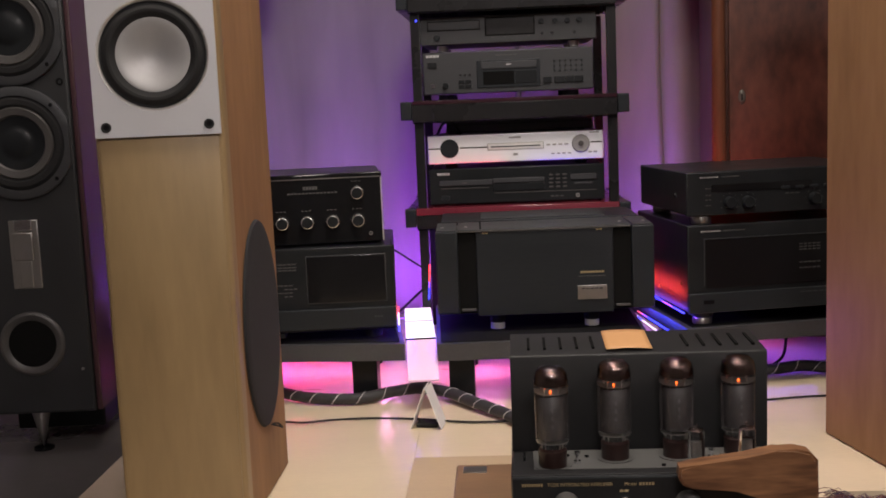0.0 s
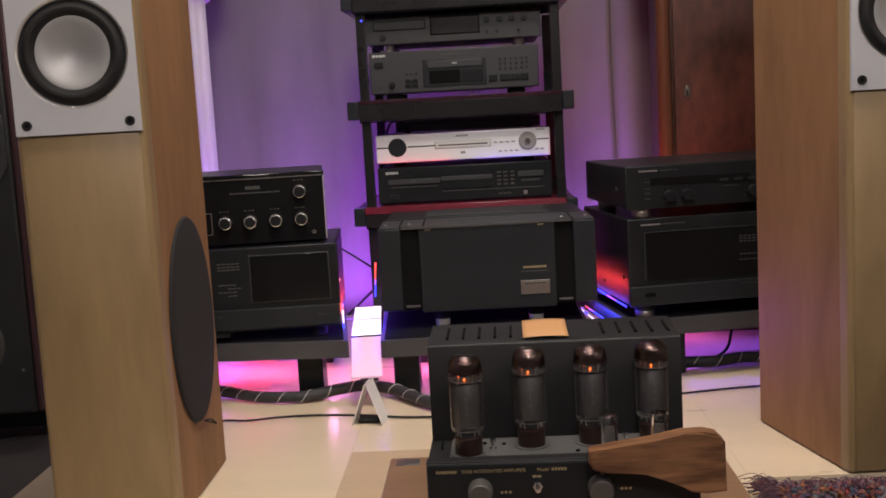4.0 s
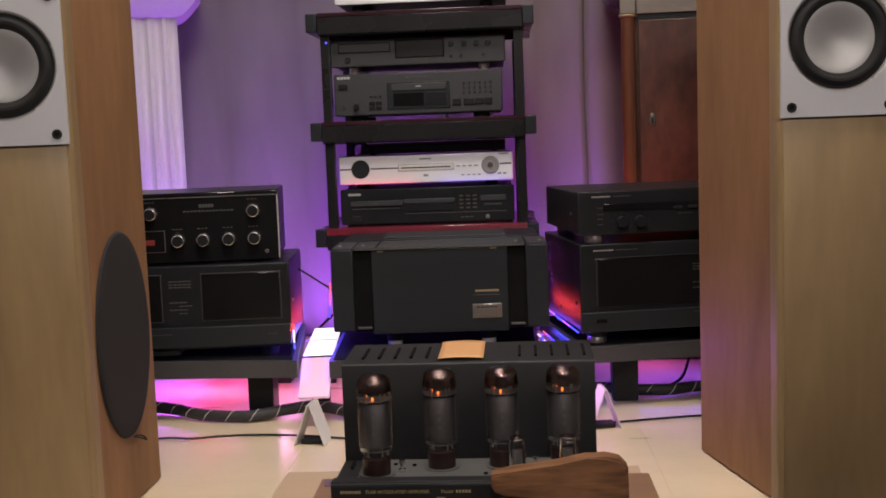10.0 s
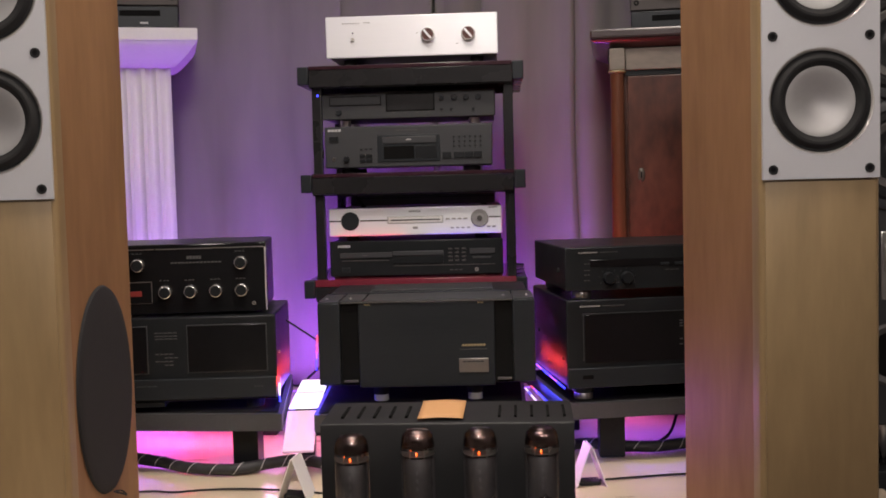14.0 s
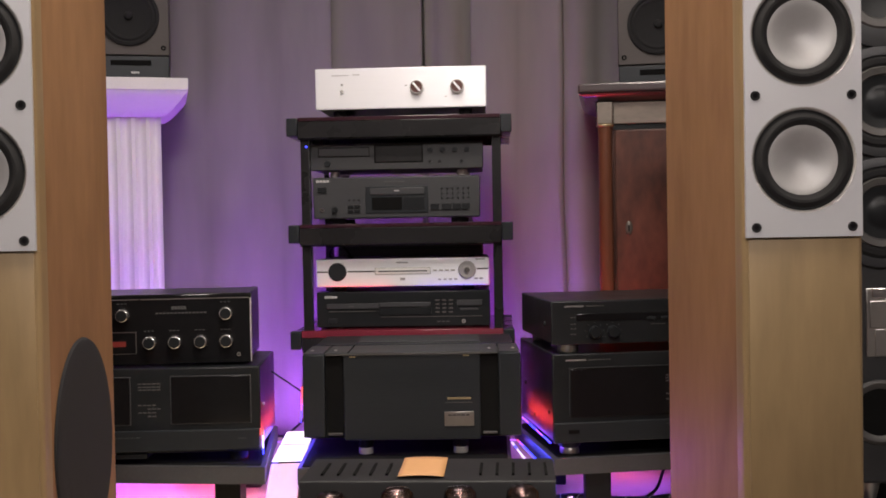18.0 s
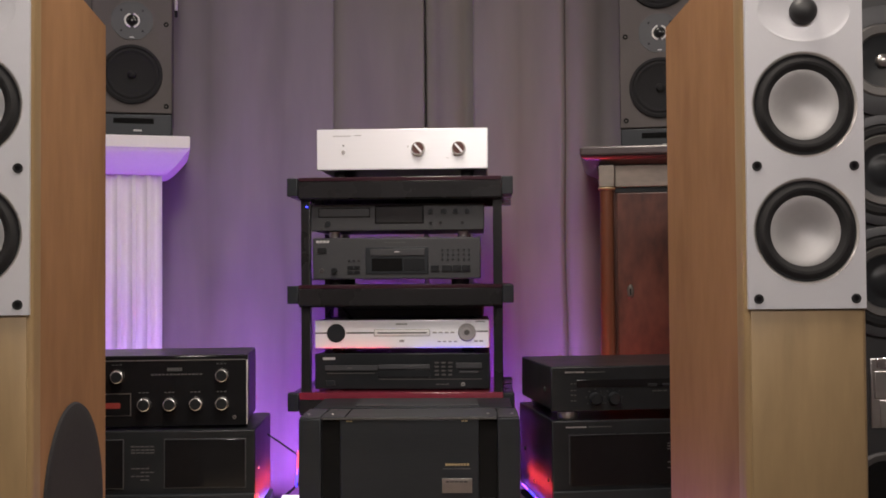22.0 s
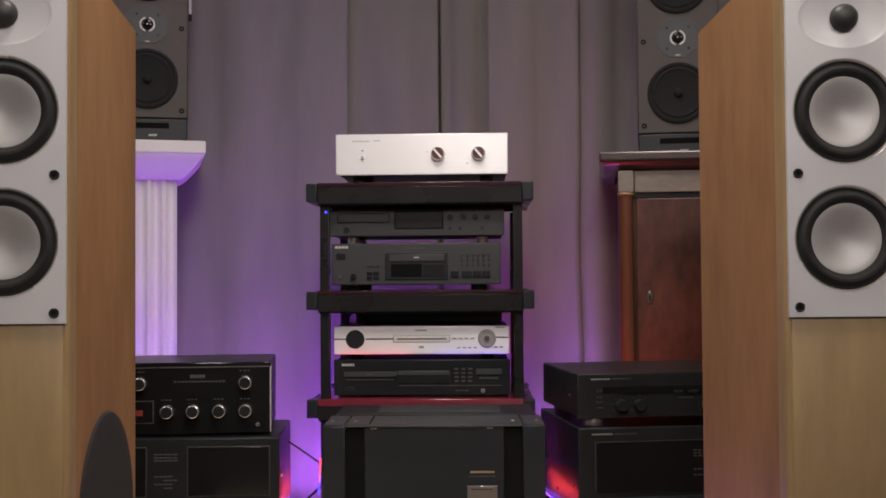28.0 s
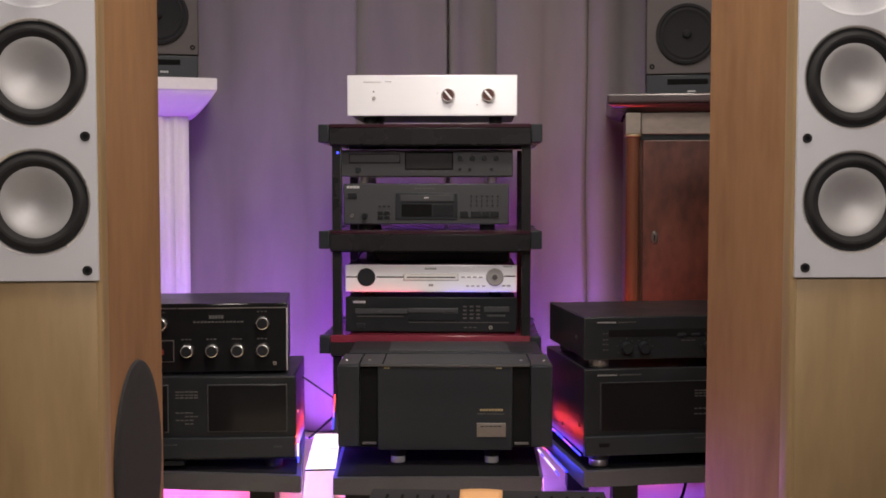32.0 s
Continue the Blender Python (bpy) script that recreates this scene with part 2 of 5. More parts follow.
GREYSPK = mat("grey_speaker_front", (0.095, 0.084, 0.081), 0.6, 0, 8, 0.12, 0.06, 200, spec=0.3)
WHITE = mat("white_card", (0.8, 0.79, 0.78), 0.55, 0, 12, 0.04, 0.03, 200)
CARDBOARD = mat("tan_cardboard", (0.50, 0.375, 0.245), 0.55, 0, 4, 0.08, 0.03, 90, (1, 4, 1))
WALLP = mat("plain_wall_paint", (0.45, 0.42, 0.40), 0.8, 0, 4, 0.08, 0.1, 150)
CEILP = mat("ceiling_paint", (0.55, 0.53, 0.5), 0.8, 0, 4, 0.05, 0.1, 150)
RING = mat("polished_ring", (0.62, 0.61, 0.60), 0.22, 0.9, 6, 0.05, 0)
GOLD = mat("gold_print", (0.36, 0.29, 0.16), 0.4, 0.2, 20, 0.1, 0)
INK = mat("white_print", (0.5, 0.5, 0.5), 0.5, 0, 20, 0.05, 0)
DIMINK = mat("grey_print", (0.075, 0.075, 0.077), 0.5, 0, 20, 0.05, 0)
# red lacquer brightened in colour for the red light on the lowest shelf
REDLITSHELF = mat("red_lit_shelf_lacquer", (0.20, 0.026, 0.045), 0.18, 0, 6, 0.2, 0.01, 60, coat=0.3)
DARKSHELF = mat("dark_plum_shelf_lacquer", (0.035, 0.012, 0.019), 0.16, 0, 6, 0.2, 0.01, 60, coat=0.3)
ORANGE = mat("orange_paper_label", (0.52, 0.28, 0.12), 0.6, 0, 10, 0.06, 0.05, 100)
BAKELITE = mat("brown_bakelite", (0.0216, 0.00935, 0.0081), 0.3, 0, 20, 0.2, 0.02)
PLATE = mat("grey_anode", (0.060, 0.056, 0.057), 0.5, 0.45, 20, 0.2, 0.1, 200)
GETTER = mat("smoky_mirror_getter", (0.15, 0.103, 0.092), 0.14, 1.0, 18, 0.45, 0)
GLASS = clear("clear_tube_glass", (0.93, 0.93, 0.95))
FILAMENT = glow("orange_filament", (1.0, 0.13, 0.02), 3.2)
PANELGLOW = glow("glowing_white_acrylic", (1.0, 0.88, 1.0), 1.05)
# weak pink emission stands in for strip light passing through the ramp
RAMPGLOW = glow("acrylic_with_pink_glow_added", (1.0, 0.66, 0.93), 0.14)
LEDBLUE = glow("blue_led", (0.04, 0.05, 1.0), 3.0)
LEDWHITE = glow("led_strip_white", (0.85, 0.70, 1.0), 2.0)
LEDRED = glow("led_strip_red", (1.0, 0.10, 0.09), 1.6)
LEDVIO = glow("led_strip_violet", (0.35, 0.10, 1.0), 2.0)
REDLAMP = glow("red_indicator", (0.22, 0.025, 0.02), 0.04)
CABLE = mat("braided_black_sleeve", (0.03, 0.03, 0.034), 0.6, 0, 60, 0.3, 0.4, 500)
RUG = mat("woven_rug", (0.20, 0.09, 0.09), 0.95, 0, 45, 0.5, 0.6, 300, alt=(0.05, 0.06, 0.10), spec=0.1)
TUFT = tufts("multicoloured_rug_tufts", [(0.20, 0.05, 0.045), (0.07, 0.085, 0.12), (0.25, 0.11, 0.06), (0.15, 0.135, 0.135), (0.11, 0.045, 0.06), (0.045, 0.045, 0.055), (0.17, 0.075, 0.07), (0.08, 0.06, 0.095)])
FRINGE = tufts("mauve_rug_fringe", [(0.20, 0.11, 0.15), (0.12, 0.09, 0.15), (0.26, 0.15, 0.16), (0.09, 0.06, 0.09), (0.22, 0.10, 0.10)])


# ---- mesh helpers ----
def box(bm, x0, x1, y0, y1, z0, z1, bevel=0.0, seg=2):
    r = bmesh.ops.create_cube(bm, size=1.0, matrix=Matrix.Translation(((x0 + x1) / 2, (y0 + y1) / 2, (z0 + z1) / 2)) @ Matrix.Diagonal((x1 - x0, y1 - y0, z1 - z0, 1)))
    if bevel > 0:
        edges = list({e for v in r["verts"] for e in v.link_edges})
        bmesh.ops.bevel(bm, geom=edges, offset=bevel, segments=seg, affect="EDGES", profile=0.5, clamp_overlap=True)


def lathe(bm, prof, seg=32, m=None):
    """Turns a profile of (radius, height) about the local z axis."""
    m = m or Matrix.Identity(4)
    rings = []
    for r, z in prof:
        if r < 1e-6:
            rings.append([bm.verts.new(m @ Vector((0, 0, z)))])
        else:
            rings.append([bm.verts.new(m @ Vector((r * math.cos(2 * math.pi * k / seg), r * math.sin(2 * math.pi * k / seg), z))) for k in range(seg)])
    for a, b in zip(rings, rings[1:]):
        for k in range(seg):
            p = [a[k % len(a)], a[(k + 1) % len(a)], b[(k + 1) % len(b)], b[k % len(b)]]
            q = []
            for v in p:
                if v not in q:
                    q.append(v)
            if len(q) > 2:
                bm.faces.new(q)


FRONT = Matrix.Rotation(radians(90), 4, "X")  # local z axis turned to face -y


def facing(x, y, z, turn=0.0):
    """A pose whose z axis points out of a front face, towards -y."""
    return Matrix.Translation((x, y, z)) @ Matrix.Rotation(radians(turn), 4, "Z") @ FRONT


def prism(bm, pts, z0, z1, bevel=0.0, seg=3):
    """An upright prism over the footprint pts; only its upright edges are rounded."""
    low = [bm.verts.new((x, y, z0)) for x, y in pts]
    high = [bm.verts.new((x, y, z1 if not callable(z1) else z1(x, y))) for x, y in pts]
    bm.faces.new(low[::-1])
    bm.faces.new(high)
    n = len(pts)
    for k in range(n):
        bm.faces.new((low[k], low[(k + 1) % n], high[(k + 1) % n], high[k]))
    if bevel > 0:
        edges = [bm.edges.get((low[k], high[k])) for k in range(n)]
        bmesh.ops.bevel(bm, geom=edges, offset=bevel, segments=seg, affect="EDGES", profile=0.5)


def tube(bm, pts, r, seg=10):
    """A round tube along points."""
    pts = [Vector(p) for p in pts]
    rings = []
    up = Vector((0, 0, 1))
    for k, p in enumerate(pts):
        d = (pts[min(k + 1, len(pts) - 1)] - pts[max(k - 1, 0)]).normalized()
        side = d.cross(up)
        side = side.normalized() if side.length > 1e-4 else Vector((1, 0, 0))
        top = side.cross(d)
        rings.append([bm.verts.new(p + r * (math.cos(2 * math.pi * j / seg) * side + math.sin(2 * math.pi * j / seg) * top)) for j in range(seg)])
    for a, b in zip(rings, rings[1:]):
        for j in range(seg):
            bm.faces.new((a[j], a[(j + 1) % seg], b[(j + 1) % seg], b[j]))
    bm.faces.new(rings[0])
    bm.faces.new(rings[-1][::-1])


def spline(ctrl, n=12):
    """A smooth line through control points."""
    c = [Vector(p) for p in ctrl]
    c = [2 * c[0] - c[1]] + c + [2 * c[-1] - c[-2]]
    out = []
    for k in range(1, len(c) - 2):
        for j in range(n):
            t = j / n
            a, b, d, e = c[k - 1], c[k], c[k + 1], c[k + 2]
            out.append(0.5 * (2 * b + (d - a) * t + (2 * a - 5 * b + 4 * d - e) * t * t + (3 * b - a - 3 * d + e) * t**3))
    out.append(c[-2])
    return out


def part(name, bm, material, parent=None, label="", smooth=35):
    bmesh.ops.recalc_face_normals(bm, faces=bm.faces)
    me = bpy.data.meshes.new(name)
    bm.to_mesh(me)
    bm.free()
    me.materials.append(material)
    if smooth:
        me.shade_smooth()
        me.set_sharp_from_angle(angle=radians(smooth))
    ob = new(name, me)
    if parent:
        ob.parent = parent
    if label:
        ob["label"] = label
    return ob


def thing(name, m, label, category, group="", kind=""):
    ob = new(name)
    ob.empty_display_size = 0.05
    ob.matrix_world = m
    return tagged(ob, label, category, group, kind)


def bpart(name, material, parent, x0, x1, y0, y1, z0, z1, bevel=0.0, label="", seg=2):
    bm = bmesh.new()
    box(bm, x0, x1, y0, y1, z0, z1, bevel, seg)
    return part(name, bm, material, parent, label, smooth=20)


def lpart(name, material, parent, prof, m=None, seg=32, label=""):
    bm = bmesh.new()
    lathe(bm, prof, seg, m)
    return part(name, bm, material, parent, label)


def bars(name, material, parent, x, z, y, w, h, n=1, gap=0.0):
    """Print that cannot be read: n plain bars in a row on a front face."""
    bm = bmesh.new()
    step = w / n
    for k in range(n):
        box(bm, x + k * step, x + (k + 1) * step - gap, y - 0.0006, y + 0.001, z - h / 2, z + h / 2)
    return part(name, bm, material, parent, smooth=0)


def words(name, text, size, material, parent, x, y, z):
    cu = bpy.data.curves.new(name, "FONT")
    cu.body, cu.size, cu.extrude = text, size, 0.0003
    cu.materials.append(material)
    ob = new(name, cu)
    ob.parent = parent
    ob.matrix_local = Matrix.Translation((x, y, z)) @ FRONT
    return ob


def knob(parent, x, z, y, r, depth, material, name="knob", label="", ridge=True):
    k = lpart(name, material, parent, [(0, depth), (r * 0.86, depth), (r * 0.94, depth * 0.93), (r, depth * 0.8), (r, 0), (0, 0)], facing(x, y, z), 28, label)
    if ridge:
        bm = bmesh.new()
        box(bm, x - r * 0.06, x + r * 0.06, y - depth - 0.0008, y - depth + 0.001, z + r * 0.2, z + r * 0.85)
        part("pointer_mark", bm, INK, k, smooth=0)
    return k


# ---- room ----
def slab(name, material, x0, x1, y0, y1, z0, z1, label=""):
    bm = bmesh.new()
    box(bm, x0, x1, y0, y1, z0, z1)
    return tagged(part(name, bm, material, smooth=0), label, kind="structure")


slab("floor", DARKFLOOR, -2.6, 2.6, -4.6, 1.0, -0.1, -0.014, "dark polished room floor")
slab("wall_north", WALLP, -2.6, 2.6, 0.86, 1.0, -0.014, 2.5)
slab("wall_south", WALLP, -2.6, 2.6, -4.6, -4.46, -0.014, 2.5)
slab("wall_west", WALLP, -2.6, -2.46, -4.46, 0.86, -0.014, 2.5)
slab("wall_east", WALLP, 2.46, 2.6, -4.46, 0.86, -0.014, 2.5)
slab("ceiling", CEILP, -2.6, 2.6, -4.6, 1.0, 2.5, 2.6)


# pale panels laid on the dark floor
def floor_panel(x0, x1, y0, y1, z1):
    bm = bmesh.new()
    box(bm, x0, x1, y0, y1, -0.014, z1)
    ob = part("floor_panel", bm, PANEL, smooth=0)
    return tagged(ob, "pale birch laminate panel laid on the dark floor", "floor panel", "pale floor panels", "structure")


for k in range(6):
    floor_panel(-0.80, 0.95, -0.60 + 0.19 * k, -0.4104 + 0.19 * k, -0.0015 if k else 0.0)
floor_panel(-0.78, -0.2181, -1.75, -0.6005, 0.0006)
floor_panel(-0.2179, 0.4559, -1.75, -0.6005, 0.0)
floor_panel(0.4561, 0.95, -1.06, -0.6005, 0.0003)


sheet = thing("floor_sheet", pose(0.09, -1.3, 0), "thin tan cardboard sheet under the wooden board", "sheet")
bpart("sheet", CARDBOARD, sheet, -0.306, 0.33, -0.44, 0.454, 0.0008, 0.0024, 0.0006)


def curtain(name, material, x0, x1, y, z0, z1, folds, depth, seed, label, tucked=0.0):
    """A hanging cloth with uneven upright folds; tucked turns its right edge back."""
    rnd = random.Random(seed)
    n = max(24, int((x1 - x0) * 130))
    phases = [(rnd.uniform(0, 6.28), folds * rnd.uniform(0.6, 1.6), rnd.uniform(0.4, 1.0)) for _ in range(4)]
    bm = bmesh.new()
    rows = 40
    grid = []
    for j in range(rows + 1):
        v = j / rows
        line = []
        for i in range(n + 1):
            u = i / n
            off = sum(a * math.sin(f * 6.283 * u + p + 0.5 * math.sin(2.3 * v + p)) for p, f, a in phases) / 2.4
            off = math.copysign(abs(off) ** 0.8, off) * depth * (1.0 - 0.25 * v)
            tuck = tucked * max(0.0, (u - 0.92) / 0.08) ** 2
            wob = 0.003 * math.sin(7.0 * (z0 + (z1 - z0) * v) + seed) + 0.002 * math.sin(23.0 * v + seed)
            line.append(bm.verts.new((x0 + (x1 - x0) * u + 0.25 * off * math.sin(9 * u) + wob, y + off + tuck, z0 + (z1 - z0) * v)))
        grid.append(line)
    for j in range(rows):
        for i in range(n):
            bm.faces.new((grid[j][i], grid[j][i + 1], grid[j + 1][i + 1], grid[j + 1][i]))
    ob = part(name, bm, material, smooth=80)
    sol = ob.modifiers.new("thickness", "SOLIDIFY")
    sol.thickness = 0.003
    return tagged(ob, label, "curtain", "curtains")


curtain("curtain", CURT, -1.9, -0.255, 0.56, 0.0, 2.45, 5, 0.016, 3, "mauve grey floor-length curtain in soft folds")
curtain("curtain", CURT2, -0.27, 0.0185, 0.60, 0.0, 2.45, 1.2, 0.010, 5, "olive grey curtain panel hanging nearly flat")
curtain("curtain", CURT2, 0.0280, 0.19, 0.610, 0.0, 2.45, 1.2, 0.015, 7, "olive grey curtain panel beside an open seam")
curtain("curtain", CURT, 0.17, 0.455, 0.565, 0.0, 2.45, 1.1, 0.014, 11, "mauve grey curtain panel with shallow folds", 0.03)
curtain("curtain", CURT, 0.435, 1.9, 0.585, 0.0, 2.45, 6, 0.024, 17, "mauve grey floor-length curtain in deep folds")

# white hanging wand beside the curtain
wand = thing("curtain_wand", pose(-0.70, 0.42, 0), "white plastic curtain wand hanging before the curtain", "curtain wand")
bpart("rod", WHITE, wand, -0.004, 0.004, -0.004, 0.004, 1.455, 2.40, 0.002)
bpart("tip", RUBBER, wand, -0.004, 0.004, -0.004, 0.004, 1.435, 1.455, 0.002)


# ---- equipment rack ----
rack = thing("equipment_rack", pose(0, 0, 0), "satin black four-post equipment rack with dark red glossy shelves", "rack")
for x in (-0.2395, 0.2410):
    for y in (-0.018, 0.36):
        bpart("post", RACKBLK, rack, x - 0.0115, x + 0.0115, y - 0.0115, y + 0.0115, 0.0, 0.86, 0.002)
# the lowest board takes the red-lit colour, the upper two the dark one
for top, thick in ((0.914, 0.0095), (0.646, 0.0095), (0.379, 0.018)):
    s = bpart("shelf", REDLITSHELF if top < 0.5 else DARKSHELF, rack, -0.2550, 0.2515, -0.0430, 0.375, top - thick, top, 0.0015, "dark red glossy shelf board")
    bpart("front_rail", RACKBLK, s, -0.2550, 0.2515, -0.0420, -0.0300, top - 0.052, top - thick - 0.0005, 0.0015)
    bpart("rail_lip", VOID, s, -0.2540, 0.2505, -0.0395, -0.0310, top - 0.0555, top - 0.0525)
    bpart("back_rail", RACKBLK, s, -0.2550, 0.2515, 0.360, 0.381, top - 0.050, top - thick - 0.0005, 0.002)
    for x in (-0.2695, 0.2660):
        bpart("side_rail", RACKBLK, s, x - 0.011, x + 0.011, -0.014, 0.352, top - 0.048, top - 0.004, 0.002)
        bpart("corner_block", GREYBLK, s, x - 0.0140, x + 0.0140, -0.047, -0.0145, top - 0.047, top - 0.001, 0.003)
        bpart("corner_block", GREYBLK, s, x - 0.0140, x + 0.0140, 0.352, 0.386, top - 0.047, top - 0.001, 0.003)


# small blue dot near the top of the left front post
lpart("blue_dot", LEDBLUE, rack, [(0, 0.003), (0.0022, 0.002), (0.003, 0)], facing(-0.2360, -0.0296, 0.842), 12, "small glowing blue dot")


# ---- hi-fi units: local x along the front, front face at y = 0, base of the body at z = 0 ----
def unit(name, label, category, x0, x1, y, z0, z1, depth, body, face, turn=0.0, foot=0.0, footmat=RUBBER, footr=0.018, bevel=0.003, group="", face_t=0.008):
    w = x1 - x0
    e = thing(name, pose((x0 + x1) / 2, y, z0, 0, 0, turn), label, category, group)
    bpart("body", body, e, -w / 2 + 0.004, w / 2 - 0.004, face_t, depth, 0.001, z1 - z0 - 0.001, bevel)
    bpart("front_panel", face, e, -w / 2, w / 2, 0, face_t - 0.0005, 0, z1 - z0, min(bevel, 0.003))
    if foot > 0:
        for fx in (-w / 2 + 0.055, w / 2 - 0.055):
            for fy in (0.045, depth - 0.05):
                lpart("foot", footmat, e, [(0, -foot), (footr * 0.92, -foot), (footr, -foot * 0.8), (footr, -0.001), (0, -0.001)], Matrix.Translation((fx, fy, 0)), 20)
    return e


# silver pre-amplifier on the rack's top
sa = unit("stereo_amplifier", "silver amplifier with two round knobs on the rack top", "amplifier", -0.215, 0.219, 0.0, 0.936, 1.040, 0.30, BLACK, SILVER, foot=0.022, footr=0.016, bevel=0.006)
for x in (0.041, 0.143):
    k = lpart("knob", RIM, sa, [(0.0142, 0.0150), (0.0152, 0.016), (0.0168, 0.013), (0.0178, 0.0), (0, 0)], facing(x, 0, 0.052), 32, "chrome-rimmed knob")
    lpart("knob_face", KNOBFACE, k, [(0, 0.0152), (0.0144, 0.0152), (0.0146, 0.0146)], facing(x, 0, 0.052), 28, "reddish brown knob face")
    bm = bmesh.new()
    box(bm, -0.0026, 0.0026, -0.0135, 0.0135, 0.0148, 0.0172, 0.0006, 1)
    bm.transform(facing(x, 0, 0.052) @ Matrix.Rotation(radians(40), 4, "Z"))
    part("pointer_bar", bm, SILVER, k, "silver pointer bar")
lpart("power_button", RIM, sa, [(0, 0.006), (0.004, 0.006), (0.005, 0.0), (0, 0)], facing(-0.149, 0, 0.045), 16)
lpart("indicator", BLACKG, sa, [(0, 0.002), (0.002, 0.002), (0.002, 0)], facing(-0.149, 0, 0.062), 12)
bars("brand_print", SOFTINK, sa, -0.174, 0.086, 0, 0.045, 0.003, 7, 0.003)
bars("model_print", SOFTINK, sa, -0.120, 0.087, 0, 0.017, 0.0025, 3, 0.002)
bars("scale_print", SOFTINK, sa, 0.012, 0.058, 0, 0.006, 0.002, 2, 0.001)
bars("scale_print", SOFTINK, sa, 0.112, 0.028, 0, 0.006, 0.002, 2, 0.001)

# slim black disc player
c1 = unit("disc_player", "slim charcoal compact disc player on steel feet", "disc player", -0.232, 0.208, 0.0, 0.782, 0.850, 0.28, GREYBLK, GREYFACE, foot=0.016, footmat=RIM, footr=0.014)
bpart("tray", GREYFACE, c1, -0.197, -0.070, -0.002, 0.002, 0.036, 0.056, 0.001)
bpart("tray_gap", VOID, c1, -0.199, -0.068, -0.0008, 0.002, 0.034, 0.058)
bpart("display", DISPLAY, c1, -0.053, 0.065, -0.0015, 0.002, 0.020, 0.060, 0.001)
bpart("display_rim", VOID, c1, -0.056, 0.068, -0.0008, 0.002, 0.017, 0.063, 0.001)
for x in (0.085, 0.118, 0.148, 0.178):
    lpart("button", GREYBLK, c1, [(0, 0.006), (0.006, 0.006), (0.007, 0.004), (0.007, 0)], facing(x, 0, 0.048), 18)
for x in (0.085, 0.110, 0.165):
    lpart("small_button", BLACK, c1, [(0, 0.003), (0.004, 0.003), (0.004, 0)], facing(x, 0, 0.018), 14)
lpart("power_button", GREYBLK, c1, [(0, 0.005), (0.007, 0.005), (0.008, 0.0)], facing(-0.176, 0, 0.018), 18)
for k in range(4):
    bars("key_mark", DIMINK, c1, -0.040 + 0.03 * k, 0.014, 0, 0.006, 0.002)
bars("brand_print", DIMINK, c1, -0.196, 0.064, 0, 0.03, 0.003, 5, 0.001)

# large charcoal disc player
c2 = unit("disc_player", "large charcoal disc player with a central tray window", "disc player", -0.226, 0.198, 0.0, 0.660, 0.764, 0.30, GREYBLK, GREYFACE, foot=0.015, footr=0.02)
bars("brand_print", INK, c2, -0.203, 0.095, 0, 0.034, 0.006, 4, 0.0015)
bpart("window_frame", GREYBLK, c2, -0.078, 0.081, -0.003, 0.002, 0.012, 0.080, 0.002)
bpart("tray", GREYFACE, c2, -0.066, 0.072, -0.006, 0.001, 0.058, 0.076, 0.002)
bpart("display", VOID, c2, -0.062, 0.015, -0.0045, 0.001, 0.020, 0.052, 0.001)
bpart("side_window", BLACK, c2, 0.018, 0.072, -0.0042, 0.001, 0.020, 0.052, 0.001)
bars("model_print", DIMINK, c2, -0.03, 0.092, 0, 0.055, 0.003, 5, 0.002)
bars("tray_print", INK, c2, -0.004, 0.068, -0.006, 0.012, 0.003)
bpart("power_button", BLACK, c2, -0.200, -0.177, -0.004, 0.001, 0.066, 0.080, 0.001)
lpart("headphone_jack", CHROME, c2, [(0.002, 0.002), (0.005, 0.002), (0.005, 0)], facing(-0.189, 0, 0.022), 16)
lpart("level_knob", BLACK, c2, [(0, 0.012), (0.0065, 0.012), (0.0075, 0)], facing(-0.157, 0, 0.022), 20)
for r in range(2):
    for k in range(2):
        bpart("button", BLACK, c2, -0.124 + 0.017 * k, -0.109 + 0.017 * k, -0.003, 0.001, 0.013 + 0.012 * r, 0.022 + 0.012 * r, 0.001)
for k in range(3):
    bpart("small_button", BLACK, c2, -0.122 + 0.012 * k, -0.116 + 0.012 * k, -0.002, 0.001, 0.044, 0.048)
for r in range(3):
    for k in range(6):
        lpart("number_key", BLACK, c2, [(0, 0.002), (0.0025, 0.002), (0.003, 0)], facing(0.116 + 0.0135 * k, 0, 0.048 + 0.012 * r), 10)
for x0, x1 in ((0.087, 0.108), (0.115, 0.141), (0.143, 0.163), (0.165, 0.186)):
    bpart("button", BLACK, c2, x0, x1, -0.005, 0.001, 0.018, 0.034, 0.0015)

# silver disc player
c3 = unit("disc_player", "slim silver disc player with a round dial", "disc player", -0.222, 0.219, 0.0, 0.486, 0.5565, 0.28, BLACK, SILVER, foot=0.0125, footr=0.016, bevel=0.004)
lpart("dark_disc", GREYBLK, c3, [(0, 0.003), (0.022, 0.003), (0.0235, 0.001), (0.0235, 0)], facing(-0.166, 0, 0.038), 40)
dial = lpart("jog_dial", SOFTINK, c3, [(0, 0.006), (0.010, 0.006), (0.011, 0.004), (0.020, 0.005), (0.0225, 0.002), (0.0225, 0)], facing(0.164, 0, 0.039), 40, "grey ringed jog dial")
lpart("centre_button", DULL, dial, [(0, 0.009), (0.006, 0.009), (0.007, 0.006)], facing(0.164, 0, 0.039), 24)
bpart("slot_outline", SOFTINK, c3, -0.0705, 0.0715, -0.0012, 0.001, 0.0295, 0.0475, 0.003)
bpart("slot_rim", WHITE, c3, -0.069, 0.070, -0.002, 0.001, 0.0308, 0.0462, 0.003, "white outlined disc slot")
